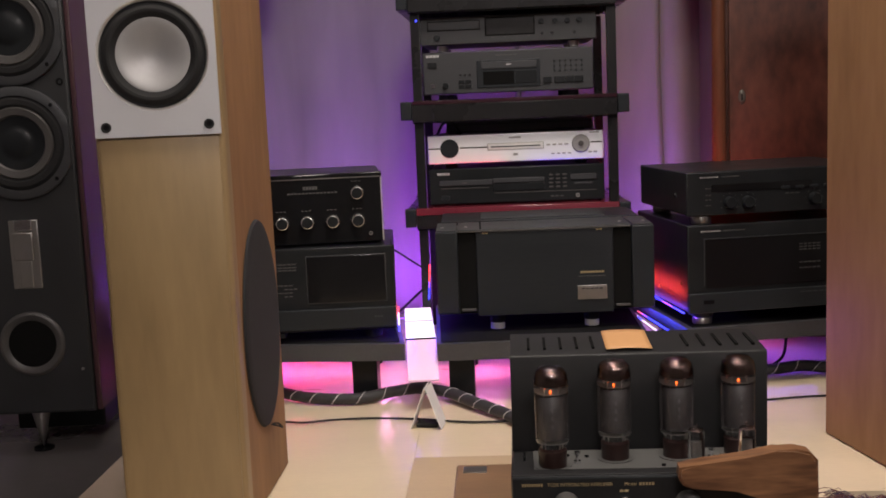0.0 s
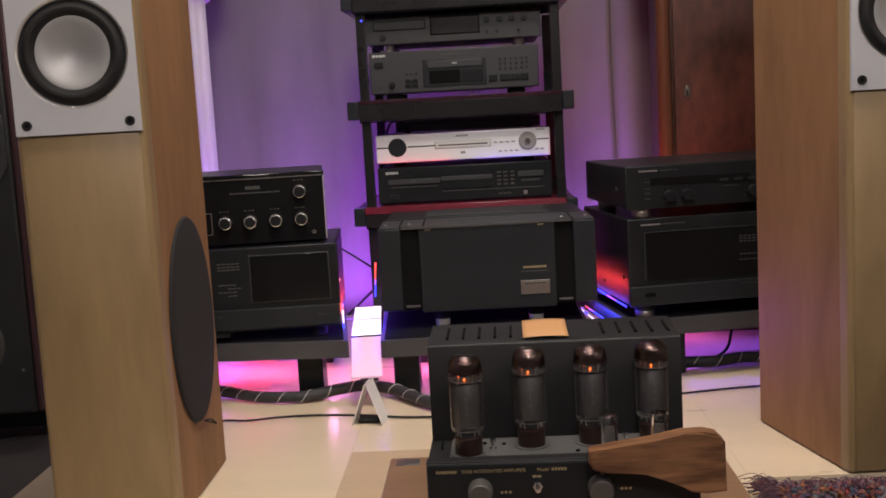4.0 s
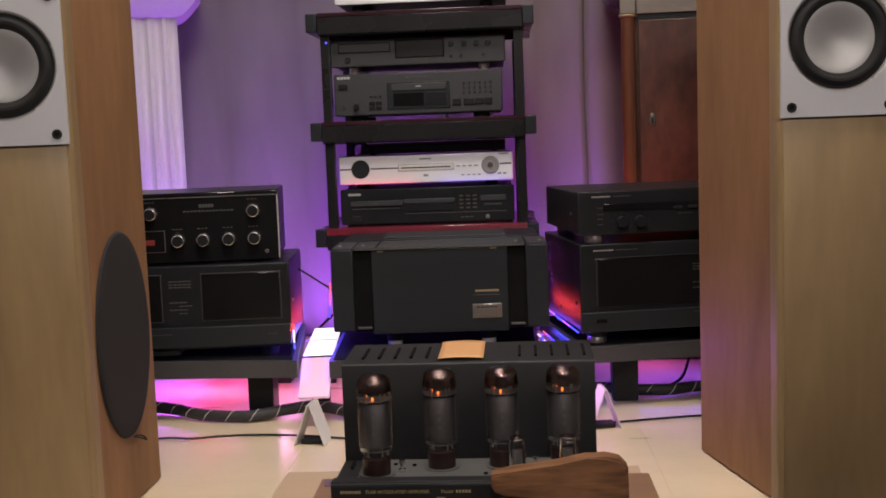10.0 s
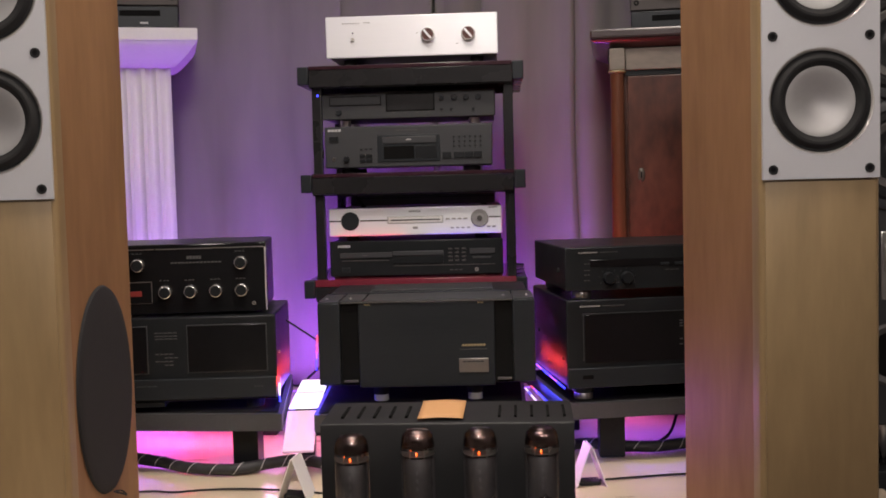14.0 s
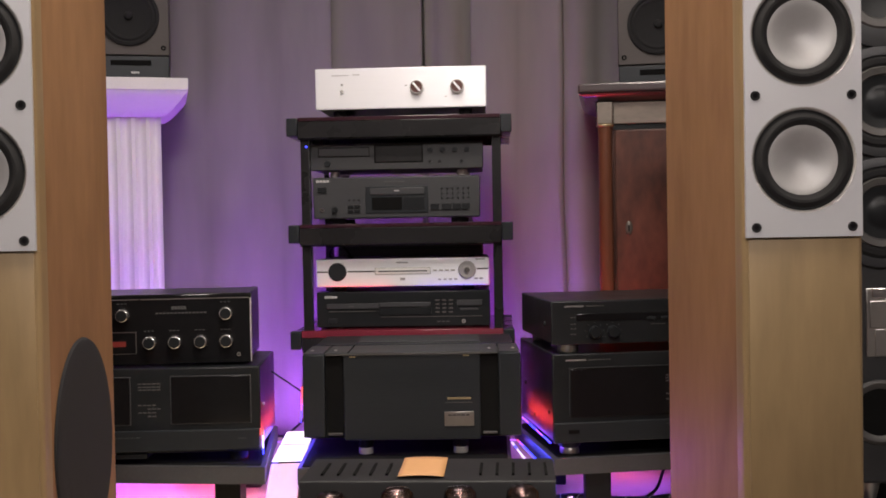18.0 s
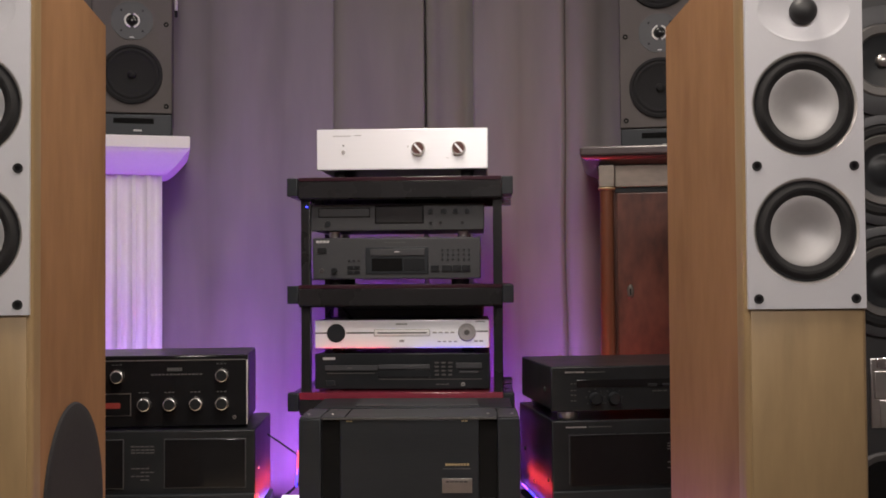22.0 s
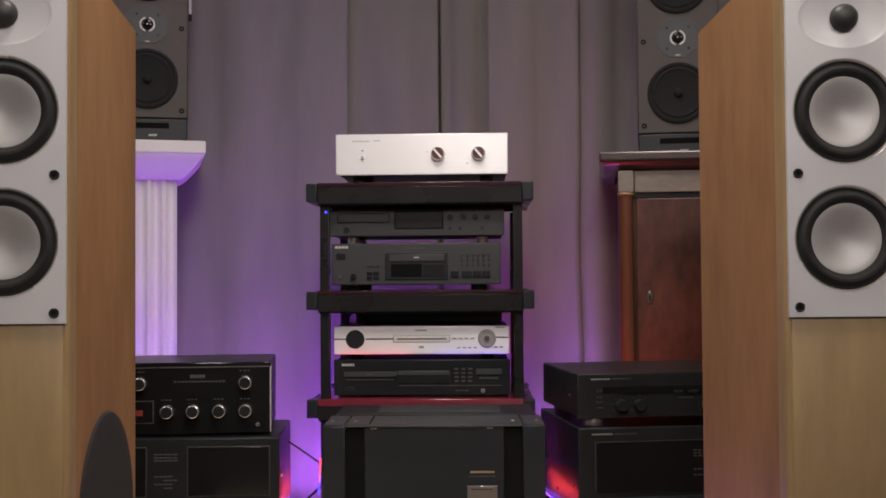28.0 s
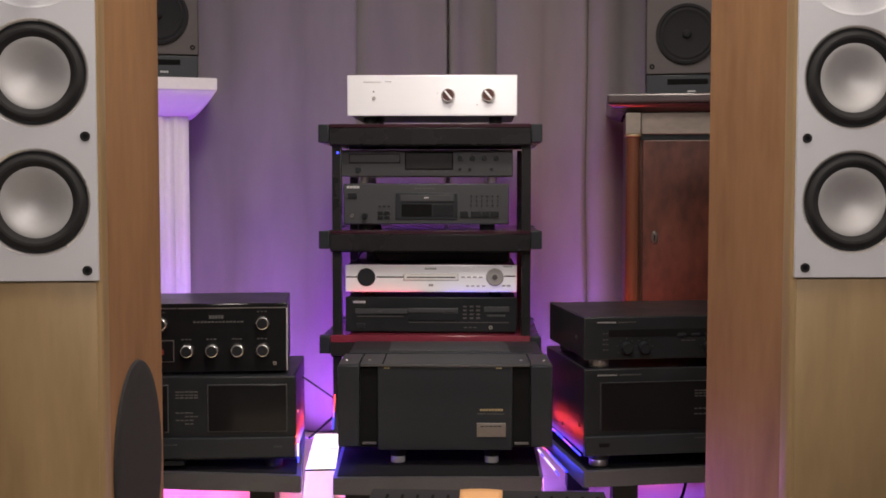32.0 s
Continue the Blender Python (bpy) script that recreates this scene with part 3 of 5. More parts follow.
bpart("disc_slot", GREYBLK, c3, -0.062, 0.063, -0.0026, 0.001, 0.0365, 0.0400, 0.001)
bpart("groove", VOID, c3, -0.219, -0.190, -0.0006, 0.001, 0.037, 0.040)
bpart("groove", VOID, c3, -0.140, -0.068, -0.0006, 0.001, 0.037, 0.040)
bpart("groove", VOID, c3, 0.188, 0.217, -0.0006, 0.001, 0.040, 0.043)
for k in range(4):
    bpart("button", STEELFT, c3, 0.078 + 0.015 * k, 0.088 + 0.015 * k, -0.002, 0.001, 0.037, 0.041, 0.001)
bars("brand_print", SOFTINK, c3, -0.015, 0.060, 0, 0.030, 0.004, 6, 0.001)
bars("format_mark", SOFTINK, c3, 0.09, 0.016, 0, 0.055, 0.003, 4, 0.006)
bars("format_mark", SOFTINK, c3, 0.182, 0.017, 0, 0.026, 0.004, 2, 0.004)
bars("disc_mark", SOFTINK, c3, -0.006, 0.018, 0, 0.012, 0.006)
bars("model_print", SOFTINK, c3, 0.186, 0.066, 0, 0.024, 0.003, 3, 0.001)

# black disc player beneath it
c4 = unit("disc_player", "black disc player with a ribbed tray on brass-rimmed feet", "disc player", -0.222, 0.220, 0.0, 0.383, 0.473, 0.29, BLACK, BLACK, foot=0.0038, footmat=RIM, footr=0.014)
bars("brand_print", INK, c4, -0.200, 0.077, 0, 0.032, 0.006, 6, 0.001)
bpart("tray", GREYFACE, c4, -0.195, -0.062, -0.003, 0.001, 0.047, 0.060, 0.001)
bars("tray_print", DIMINK, c4, -0.138, 0.053, -0.003, 0.012, 0.004)
bpart("tray_line", DULL, c4, -0.190, -0.070, -0.0015, 0.001, 0.039, 0.041)
bpart("display_visor", GREYFACE, c4, -0.060, 0.070, -0.004, 0.001, 0.050, 0.062, 0.002)
bpart("display", BLACK, c4, -0.060, 0.070, -0.002, 0.001, 0.030, 0.049, 0.001)
for r in range(4):
    for k in range(3):
        bpart("number_key", DULL, c4, 0.082 + 0.017 * k, 0.092 + 0.017 * k, -0.002, 0.001, 0.034 + 0.010 * r, 0.038 + 0.010 * r)
bpart("key_panel", GREYFACE, c4, 0.136, 0.200, -0.003, 0.001, 0.052, 0.066, 0.001)
bpart("key_panel", GREYFACE, c4, 0.144, 0.190, -0.002, 0.001, 0.040, 0.045, 0.001)
bpart("trim_line", DULL, c4, -0.058, 0.200, -0.001, 0.001, 0.024, 0.0258)
lpart("headphone_jack", STEELFT, c4, [(0.002, 0.002), (0.005, 0.002), (0.005, 0)], facing(0.153, 0, 0.012), 16)
bars("jack_print", DIMINK, c4, 0.085, 0.012, 0, 0.035, 0.003, 3, 0.003)
bpart("power_button", GREYBLK, c4, -0.192, -0.170, -0.002, 0.001, 0.010, 0.022, 0.001)

# flat black case lying on the silver player, behind its front
case = thing("equipment_case", pose(0.012, 0.10, 0.557), "flat black case lying on the silver disc player", "case")
bpart("shell", GREYFACE, case, -0.190, 0.190, 0.0, 0.17, 0.003, 0.030, 0.003)
bpart("cover_seam", VOID, case, -0.188, 0.188, -0.0006, 0.001, 0.022, 0.0232)
for x in (-0.16, 0.16):
    for y in (0.02, 0.15):
        lpart("foot", RUBBER, case, [(0, 0), (0.008, 0), (0.008, 0.003), (0, 0.003)], Matrix.Translation((x, y, 0)), 14)

# loose lead on the middle shelf behind the silver player
lead = thing("audio_lead", pose(0, 0, 0), "thin black audio lead looping behind a disc player", "cable")
bm = bmesh.new()
tube(bm, spline([(-0.205, 0.16, 0.558), (-0.196, 0.06, 0.568), (-0.182, 0.045, 0.588), (-0.160, 0.05, 0.588), (-0.148, 0.06, 0.574), (-0.140, 0.075, 0.558)]), 0.003, 8)
part("lead", bm, RUBBER, lead)


# ---- platforms ----
def platform(label, pts, z0, z1, legs):
    p = thing("equipment_platform", pose(0, 0, 0), label, "platform", "low grey platforms")
    bm = bmesh.new()
    prism(bm, pts, z0, z1 - 0.0016, 0.006)
    part("top", bm, PLATF, p)
    mx, my = sum(q[0] for q in pts) / 4, sum(q[1] for q in pts) / 4
    bm = bmesh.new()
    prism(bm, [(mx + (x - mx) * 0.965, my + (y - my) * 0.94) for x, y in pts], z1 - 0.0014, z1, 0.004)
    part("top_sheet", bm, TOPSHEET, p, "black top sheet")
    for x, y in legs:
        bpart("leg", BLACK, p, x - 0.028, x + 0.028, y - 0.03, y + 0.03, 0.0, z0 - 0.0005, 0.003)
    return p


platform("dark grey low platform carrying the preamplifier stack", [(-0.92, -0.455), (-0.257, -0.497), (-0.325, -0.02), (-0.94, 0.02)], 0.100, 0.138, [(-0.355, -0.40), (-0.80, -0.38), (-0.38, -0.08), (-0.82, -0.06)])
platform("dark grey low platform carrying the large power amplifier", [(-0.188, -0.505), (0.262, -0.485), (0.262, -0.055), (-0.215, -0.055)], 0.098, 0.136, [(-0.14, -0.42), (0.21, -0.42), (-0.14, -0.12), (0.21, -0.12)])
platform("dark grey low platform carrying the tuner and amplifier", [(0.350, -0.450), (0.98, -0.325), (0.90, 0.09), (0.272, -0.03)], 0.104, 0.140, [(0.452, -0.335), (0.87, -0.25), (0.37, -0.07), (0.81, 0.02)])


# ---- large power amplifier ----
def power_amplifier():
    e = thing("power_amplifier", pose(0.0485, -0.405, 0.163, 0, 0, 1.5), "large black power amplifier with recessed grip slots", "amplifier")
    w, d, h = 0.474, 0.355, 0.199
    bpart("body", GREYBLK, e, -w / 2 + 0.008, w / 2 - 0.008, 0.012, d, 0.014, h - 0.004, 0.003)
    for side in (-1, 1):
        a, b = sorted((side * (w / 2), side * (w / 2 - 0.048)))
        bpart("end_panel", GREYBLK, e, a, b, -0.004, 0.030, 0.018, h, 0.003, "dark grey upright end panel")
        bpart("end_cap", GREYFACE, e, a + 0.002, b - 0.002, 0.000, 0.150, h + 0.0003, h + 0.0030, 0.001, "flat cap over the end panel")
        a, b = sorted((side * (w / 2 - 0.0485), side * (w / 2 - 0.0880)))
        bpart("grip_recess", VOID, e, a, b, 0.008, 0.0125, 0.016, h - 0.003)
        bpart("grip_lip", DULL, e, a + 0.005, b - 0.004, 0.000, 0.008, 0.022, 0.027, 0.001)
    bpart("front_panel", GREYBLK, e, -w / 2 + 0.0885, w / 2 - 0.0885, 0.001, 0.012, 0.010, h - 0.003, 0.002, "smoked front window")
    bpart("top_strip", GREYFACE, e, -w / 2 + 0.049, w / 2 - 0.049, -0.002, 0.150, h - 0.0025, h + 0.0030, 0.001)
    bpart("strip_edge", DULL, e, -w / 2 + 0.052, w / 2 - 0.052, -0.0026, 0.000, h - 0.0020, h + 0.0004, 0.0004, "thin bright edge of the lid")
    bpart("top_plate", GREYBLK, e, -w / 2 + 0.010, w / 2 - 0.010, 0.152, d - 0.004, h - 0.004, h + 0.0045, 0.001)
    bpart("raised_plate", GREYFACE, e, -0.135, 0.150, 0.180, 0.330, h + 0.0040, h + 0.0070, 0.001)
    bpart("lid_seam", VOID, e, -0.1395, -0.1360, 0.002, 0.150, h + 0.0026, h + 0.0033)
    for x in (-0.222, -0.170, 0.170, 0.222):
        lpart("screw", STEELFT, e, [(0, 0.0055), (0.0028, 0.0052), (0.0040, 0.0030)], Matrix.Translation((x, 0.050, h)), 12)
    lab = bpart("badge_plate", STEELFT, e, 0.070, 0.134, -0.002, 0.002, 0.040, 0.071, 0.001, "worn silver rating plate")
    bars("badge_print", DIMINK, lab, 0.078, 0.064, -0.002, 0.048, 0.003, 5, 0.002)
    bars("brand_print", GOLD, e, 0.077, 0.100, 0.001, 0.052, 0.0045, 8, 0.0012)
    bars("model_print", DIMINK, e, 0.072, 0.091, 0.001, 0.060, 0.002, 10, 0.001)
    bars("lamp_mark", GOLD, e, 0.112, h - 0.006, 0.001, 0.014, 0.003, 2, 0.001)
    bars("lamp_mark", GOLD, e, -0.135, h - 0.006, 0.001, 0.014, 0.003, 2, 0.001)
    for x in (-0.106, 0.104):
        for y in (0.045, 0.31):
            f = lpart("foot", RUBBER, e, [(0, -0.0115), (0.016, -0.0115), (0.0178, -0.008), (0.0178, 0.0135), (0, 0.0135)], Matrix.Translation((x, y, 0)), 28)
            lpart("foot_disc", RIM, f, [(0, -0.0265), (0.0150, -0.0265), (0.0165, -0.0250), (0.0165, -0.0135), (0.0150, -0.0120), (0, -0.0120)], Matrix.Translation((x, y, 0)), 32, "turned silver foot disc")
    return e


power_amplifier()


# ---- left stack ----
la = unit("power_amplifier", "black power amplifier with framed meter windows", "amplifier", -0.722, -0.275, -0.462, 0.160, 0.343, 0.305, BLACK, BLACK, turn=5.0, foot=0.0, bevel=0.004)
bpart("lower_fascia", GREYBLK, la, -0.223, 0.2225, -0.010, -0.0005, 0.006, 0.050, 0.002)
bpart("under_step", BLACK, la, -0.222, -0.02, -0.004, 0.06, -0.010, -0.0005)
for x0, x1 in ((0.032, 0.204), (-0.205, -0.052)):
    f = bpart("meter_frame", GREYFACE, la, x0, x1, -0.002, 0.001, 0.0615, 0.166, 0.001, "thin grey window frame")
    bpart("meter_glass", BLACKG, f, x0 + 0.002, x1 - 0.002, -0.003, 0.001, 0.0635, 0.164, 0.001)
for z, n in ((0.150, 5), (0.143, 5), (0.137, 5), (0.104, 4), (0.096, 3), (0.088, 4), (0.080, 2)):
    bars("panel_print", DIMINK, la, -0.037 + (0.02 if n < 4 else 0), z, 0, 0.010 * n, 0.0025, n, 0.002)
bars("model_print", GREYFACE, la, 0.175, 0.030, -0.010, 0.020, 0.004, 3, 0.002)
bars("fascia_print", GREYFACE, la, -0.09, 0.036, -0.010, 0.06, 0.003, 5, 0.003)
for x in (-0.175, 0.170):
    for y in (0.04, 0.26):
        lpart("foot", RUBBER, la, [(0, -0.0215), (0.018, -0.0215), (0.020, -0.014), (0.019, 0), (0, 0)], Matrix.Translation((x, y, 0)), 20)
lpart("screw", STEELFT, la, [(0, 0.003), (0.003, 0.003), (0.004, 0)], Matrix.Translation((0.2195, 0.08, 0.09)) @ Matrix.Rotation(radians(90), 4, "Y"), 12)

pa = unit("preamplifier", "black glass preamplifier with chrome-ringed knobs", "preamplifier", -0.735, -0.297, -0.437, 0.348, 0.500, 0.26, BLACK, BLACKG, turn=8.0, foot=0.0045, bevel=0.003)
for x0 in (-0.2185, 0.2155):
    bpart("end_trim", RIM, pa, x0, x0 + 0.003, -0.0015, 0.008, 0.002, 0.141, 0.0005, "bright metal end trim")
bpart("top_trim", STEELFT, pa, -0.214, 0.214, -0.0012, 0.006, 0.1405, 0.1425)
for x, z in ((0.000, 0.048), (0.054, 0.048), (0.109, 0.048), (0.164, 0.048), (0.164, 0.108), (-0.056, 0.108)):
    k = lpart("knob", BLACK, pa, [(0, 0.016), (0.0098, 0.016), (0.0111, 0.0145), (0.0111, 0.0), (0, 0)], facing(x, 0, z), 28)
    lpart("knob_ring", RING, k, [(0.0112, 0.012), (0.0117, 0.0150), (0.0134, 0.0142), (0.0152, 0.006), (0.0154, 0.001), (0.0154, 0)], facing(x, 0, z), 32, "chrome knob ring")
    bars("knob_print", DIMINK, pa, x - 0.012, z + 0.025, 0, 0.024, 0.002, 3, 0.003)
fr = bpart("indicator_frame", STEELFT, pa, -0.092, -0.028, -0.001, 0.001, 0.024, 0.072, 0.0, "thin bright frame round a red indicator")
bpart("indicator_field", BLACKG, fr, -0.0905, -0.0295, -0.0016, 0.001, 0.0255, 0.0705)
bpart("red_window", REDLAMP, fr, -0.082, -0.050, -0.0022, 0.001, 0.040, 0.052, 0.001)
bars("brand_print", DIMINK, pa, 0.048, 0.122, 0, 0.032, 0.007, 5, 0.001)
bars("name_print", DIMINK, pa, 0.014, 0.111, 0, 0.110, 0.003, 14, 0.0025)
lpart("headphone_jack", STEELFT, pa, [(0.002, 0.002), (0.004, 0.002), (0.004, 0)], facing(0.190, 0, 0.018), 14)


# ---- right stack, turned a little ----
RT = 10.0
rb = unit("power_amplifier", "black power amplifier with a dark display window", "amplifier", 0, 0.44, 0, 0, 0.192, 0.37, BLACK, BLACK, foot=0.0, bevel=0.003)
rb.matrix_world = pose(0.352, -0.430, 0.167, 0, 0, RT) @ Matrix.Translation((0.22, 0, 0))
bpart("display_window", BLACKG, rb, -0.180, 0.205, -0.002, 0.001, 0.055, 0.160, 0.001)
bpart("window_line", GREYFACE, rb, -0.183, 0.10, -0.003, 0.001, 0.161, 0.1622)
bpart("window_line", GREYFACE, rb, -0.184, -0.1828, -0.003, 0.001, 0.060, 0.1622)
bpart("lower_fascia", GREYBLK, rb, -0.2195, 0.2195, -0.008, -0.0005, 0.002, 0.045, 0.002)
bars("brand_print", SOFTINK, rb, -0.190, 0.178, 0, 0.045, 0.0032, 9, 0.0018)
bars("model_print", DIMINK, rb, -0.140, 0.178, 0, 0.050, 0.0025, 8, 0.002)
for z in (0.140, 0.134, 0.128, 0.100, 0.088):
    bars("panel_print", DIMINK, rb, 0.030, z, -0.002, 0.050, 0.0025, 5, 0.003)
bars("fascia_print", GREYFACE, rb, 0.03, 0.036, -0.008, 0.07, 0.003, 5, 0.003)
bpart("power_button", BLACKG, rb, -0.188, -0.165, -0.010, -0.008, 0.022, 0.030)
for x in (-0.178, 0.178):
    for y in (0.03, 0.33):
        f = lpart("foot", GREYBLK, rb, [(0, -0.0115), (0.021, -0.0115), (0.024, -0.009), (0.024, -0.0005), (0, -0.0005)], Matrix.Translation((x, y, 0)), 28)
        lpart("foot_disc", STEELFT, f, [(0, -0.0265), (0.019, -0.0265), (0.021, -0.0245), (0.021, -0.0150), (0.019, -0.0120), (0, -0.0120)], Matrix.Translation((x, y, 0)), 28, "turned steel foot disc")
for y, z in ((0.05, 0.06), (0.30, 0.09), (0.20, 0.03)):
    lpart("screw", RUBBER, rb, [(0, 0.003), (0.004, 0.003), (0.005, 0)], Matrix.Translation((-0.216, y, z)) @ Matrix.Rotation(radians(-90), 4, "Y"), 12)
rt = unit("tuner", "black tuner amplifier with small round buttons", "tuner", 0, 0.44, 0, 0, 0.094, 0.335, BLACK, BLACK, foot=0.0, bevel=0.003)
rt.matrix_world = pose(0.351, -0.430, 0.3785, 0, 0, RT) @ Matrix.Translation((0.22, 0, 0))
bpart("display_window", BLACKG, rt, -0.165, 0.06, -0.0015, 0.001, 0.050, 0.066, 0.001)
bars("brand_print", SOFTINK, rt, -0.190, 0.082, 0, 0.042, 0.0032, 9, 0.0018)
bars("model_print", DIMINK, rt, -0.142, 0.082, 0, 0.040, 0.0025, 7, 0.002)
for x in (-0.125, -0.085, 0.065, 0.120):
    k = lpart("knob", BLACK, rt, [(0, 0.014), (0.011, 0.014), (0.013, 0.011), (0.0135, 0), (0, 0)], facing(x, 0, 0.026), 24)
    for a in range(-3, 4):
        lpart("scale_dot", DIMINK, k, [(0, 0.0008), (0.0011, 0.0008), (0.0011, 0)], facing(x + 0.02 * math.sin(a * 0.7), 0, 0.026 + 0.02 * math.cos(a * 0.7)), 8)
for z in (0.058, 0.044, 0.034, 0.022):
    bars("panel_print", DIMINK, rt, -0.178, z, 0, 0.014, 0.002, 2, 0.002)
for k in range(6):
    bpart("button", GREYBLK, rt, -0.010 + 0.032 * k, 0.010 + 0.032 * k, -0.003, 0.001, 0.050, 0.056, 0.001)
bars("panel_print", DIMINK, rt, 0.0, 0.040, 0, 0.035, 0.002, 3, 0.003)
for x in (-0.178, 0.178):
    for y in (0.03, 0.29):
        lpart("foot", STEELFT, rt, [(0, -0.0190), (0.020, -0.0190), (0.022, -0.016), (0.022, -0.007), (0.020, -0.001), (0, -0.001)], Matrix.Translation((x, y, 0)), 24)
lpart("screw", RUBBER, rt, [(0, 0.003), (0.005, 0.003), (0.006, 0)], Matrix.Translation((-0.216, 0.08, 0.04)) @ Matrix.Rotation(radians(-90), 4, "Y"), 12)


# ---- floor-standing loudspeakers in front ----
def holed_panel(bm, x0, x1, z0, z1, y0, y1, holes, seg=48):
    """An upright panel with oval holes (x, z, rx, rz) one above another; y0 is its front."""
    zs = [z0] + [(p[1] + p[3] + q[1] - q[3]) / 2 for p, q in zip(holes, holes[1:])] + [z1]
    for (hx, hz, rx, rz), a, b in zip(holes, zs, zs[1:]):
        rings = []
        for y in (y0, y1):
            ring, rim = [], []
            for k in range(seg):
                c, s = math.cos(2 * math.pi * (k + 0.5) / seg), math.sin(2 * math.pi * (k + 0.5) / seg)
                tx = ((x1 - hx) if c > 0 else (x0 - hx)) / c if abs(c) > 1e-9 else 1e9
                tz = ((b - hz) if s > 0 else (a - hz)) / s if abs(s) > 1e-9 else 1e9
                t = min(tx, tz)
                ring.append(bm.verts.new((hx + rx * c, y, hz + rz * s)))
                rim.append(bm.verts.new((hx + t * c, y, hz + t * s)))
            for k in range(seg):
                j = (k + 1) % seg
                bm.faces.new((ring[k], ring[j], rim[j], rim[k]))
            for sx in (x0, x1):
                for sz in (a, b):
                    near = sorted(rim, key=lambda v: (v.co.x - sx) ** 2 + (v.co.z - sz) ** 2)[:2]
                    bm.faces.new((near[0], near[1], bm.verts.new((sx, y, sz))))
            rings.append(ring)
        for k in range(seg):
            j = (k + 1) % seg
            bm.faces.new((rings[0][k], rings[0][j], rings[1][j], rings[1][k]))
    for p, q in (((x0, z0), (x1, z0)), ((x1, z0), (x1, z1)), ((x1, z1), (x0, z1)), ((x0, z1), (x0, z0))):
        bm.faces.new([bm.verts.new(v) for v in ((p[0], y0, p[1]), (q[0], y0, q[1]), (q[0], y1, q[1]), (p[0], y1, p[1]))])
    bmesh.ops.remove_doubles(bm, verts=bm.verts, dist=1e-5)


def driver(parent, m, r, cone_mat, name="woofer", cone_r=0.70, ring=None):
    """A moving-coil driver set into a panel whose front is the plane z = 0 of m."""
    w = lpart(name, RUBBER, parent, [(r * 0.998, -0.0015), (r * 0.97, -0.0035), (r * 0.94, -0.003), (r * 0.90, 0.001), (r * 0.85, 0.0035), (r * 0.80, 0.003), (r * 0.75, -0.001), (r * cone_r, -0.004)], m, 56, "black rubber driver surround")
    lpart("cone", cone_mat, w, [(r * cone_r, -0.004), (r * 0.68, -0.0038), (r * 0.56, -0.0062), (r * 0.44, -0.0094), (r * 0.32, -0.0134), (r * 0.20, -0.0172), (r * 0.10, -0.0192), (0, -0.0198)], m, 48, "shallow dished cone")
    if ring:
        lpart("trim_ring", ring, w, [(r * 0.990, -0.0050), (r * 0.998, -0.0036), (r * 1.025, -0.0016), (r * 1.050, -0.0002), (r * 1.058, 0.0003)], m, 64, "countersunk silver rim")
    return w


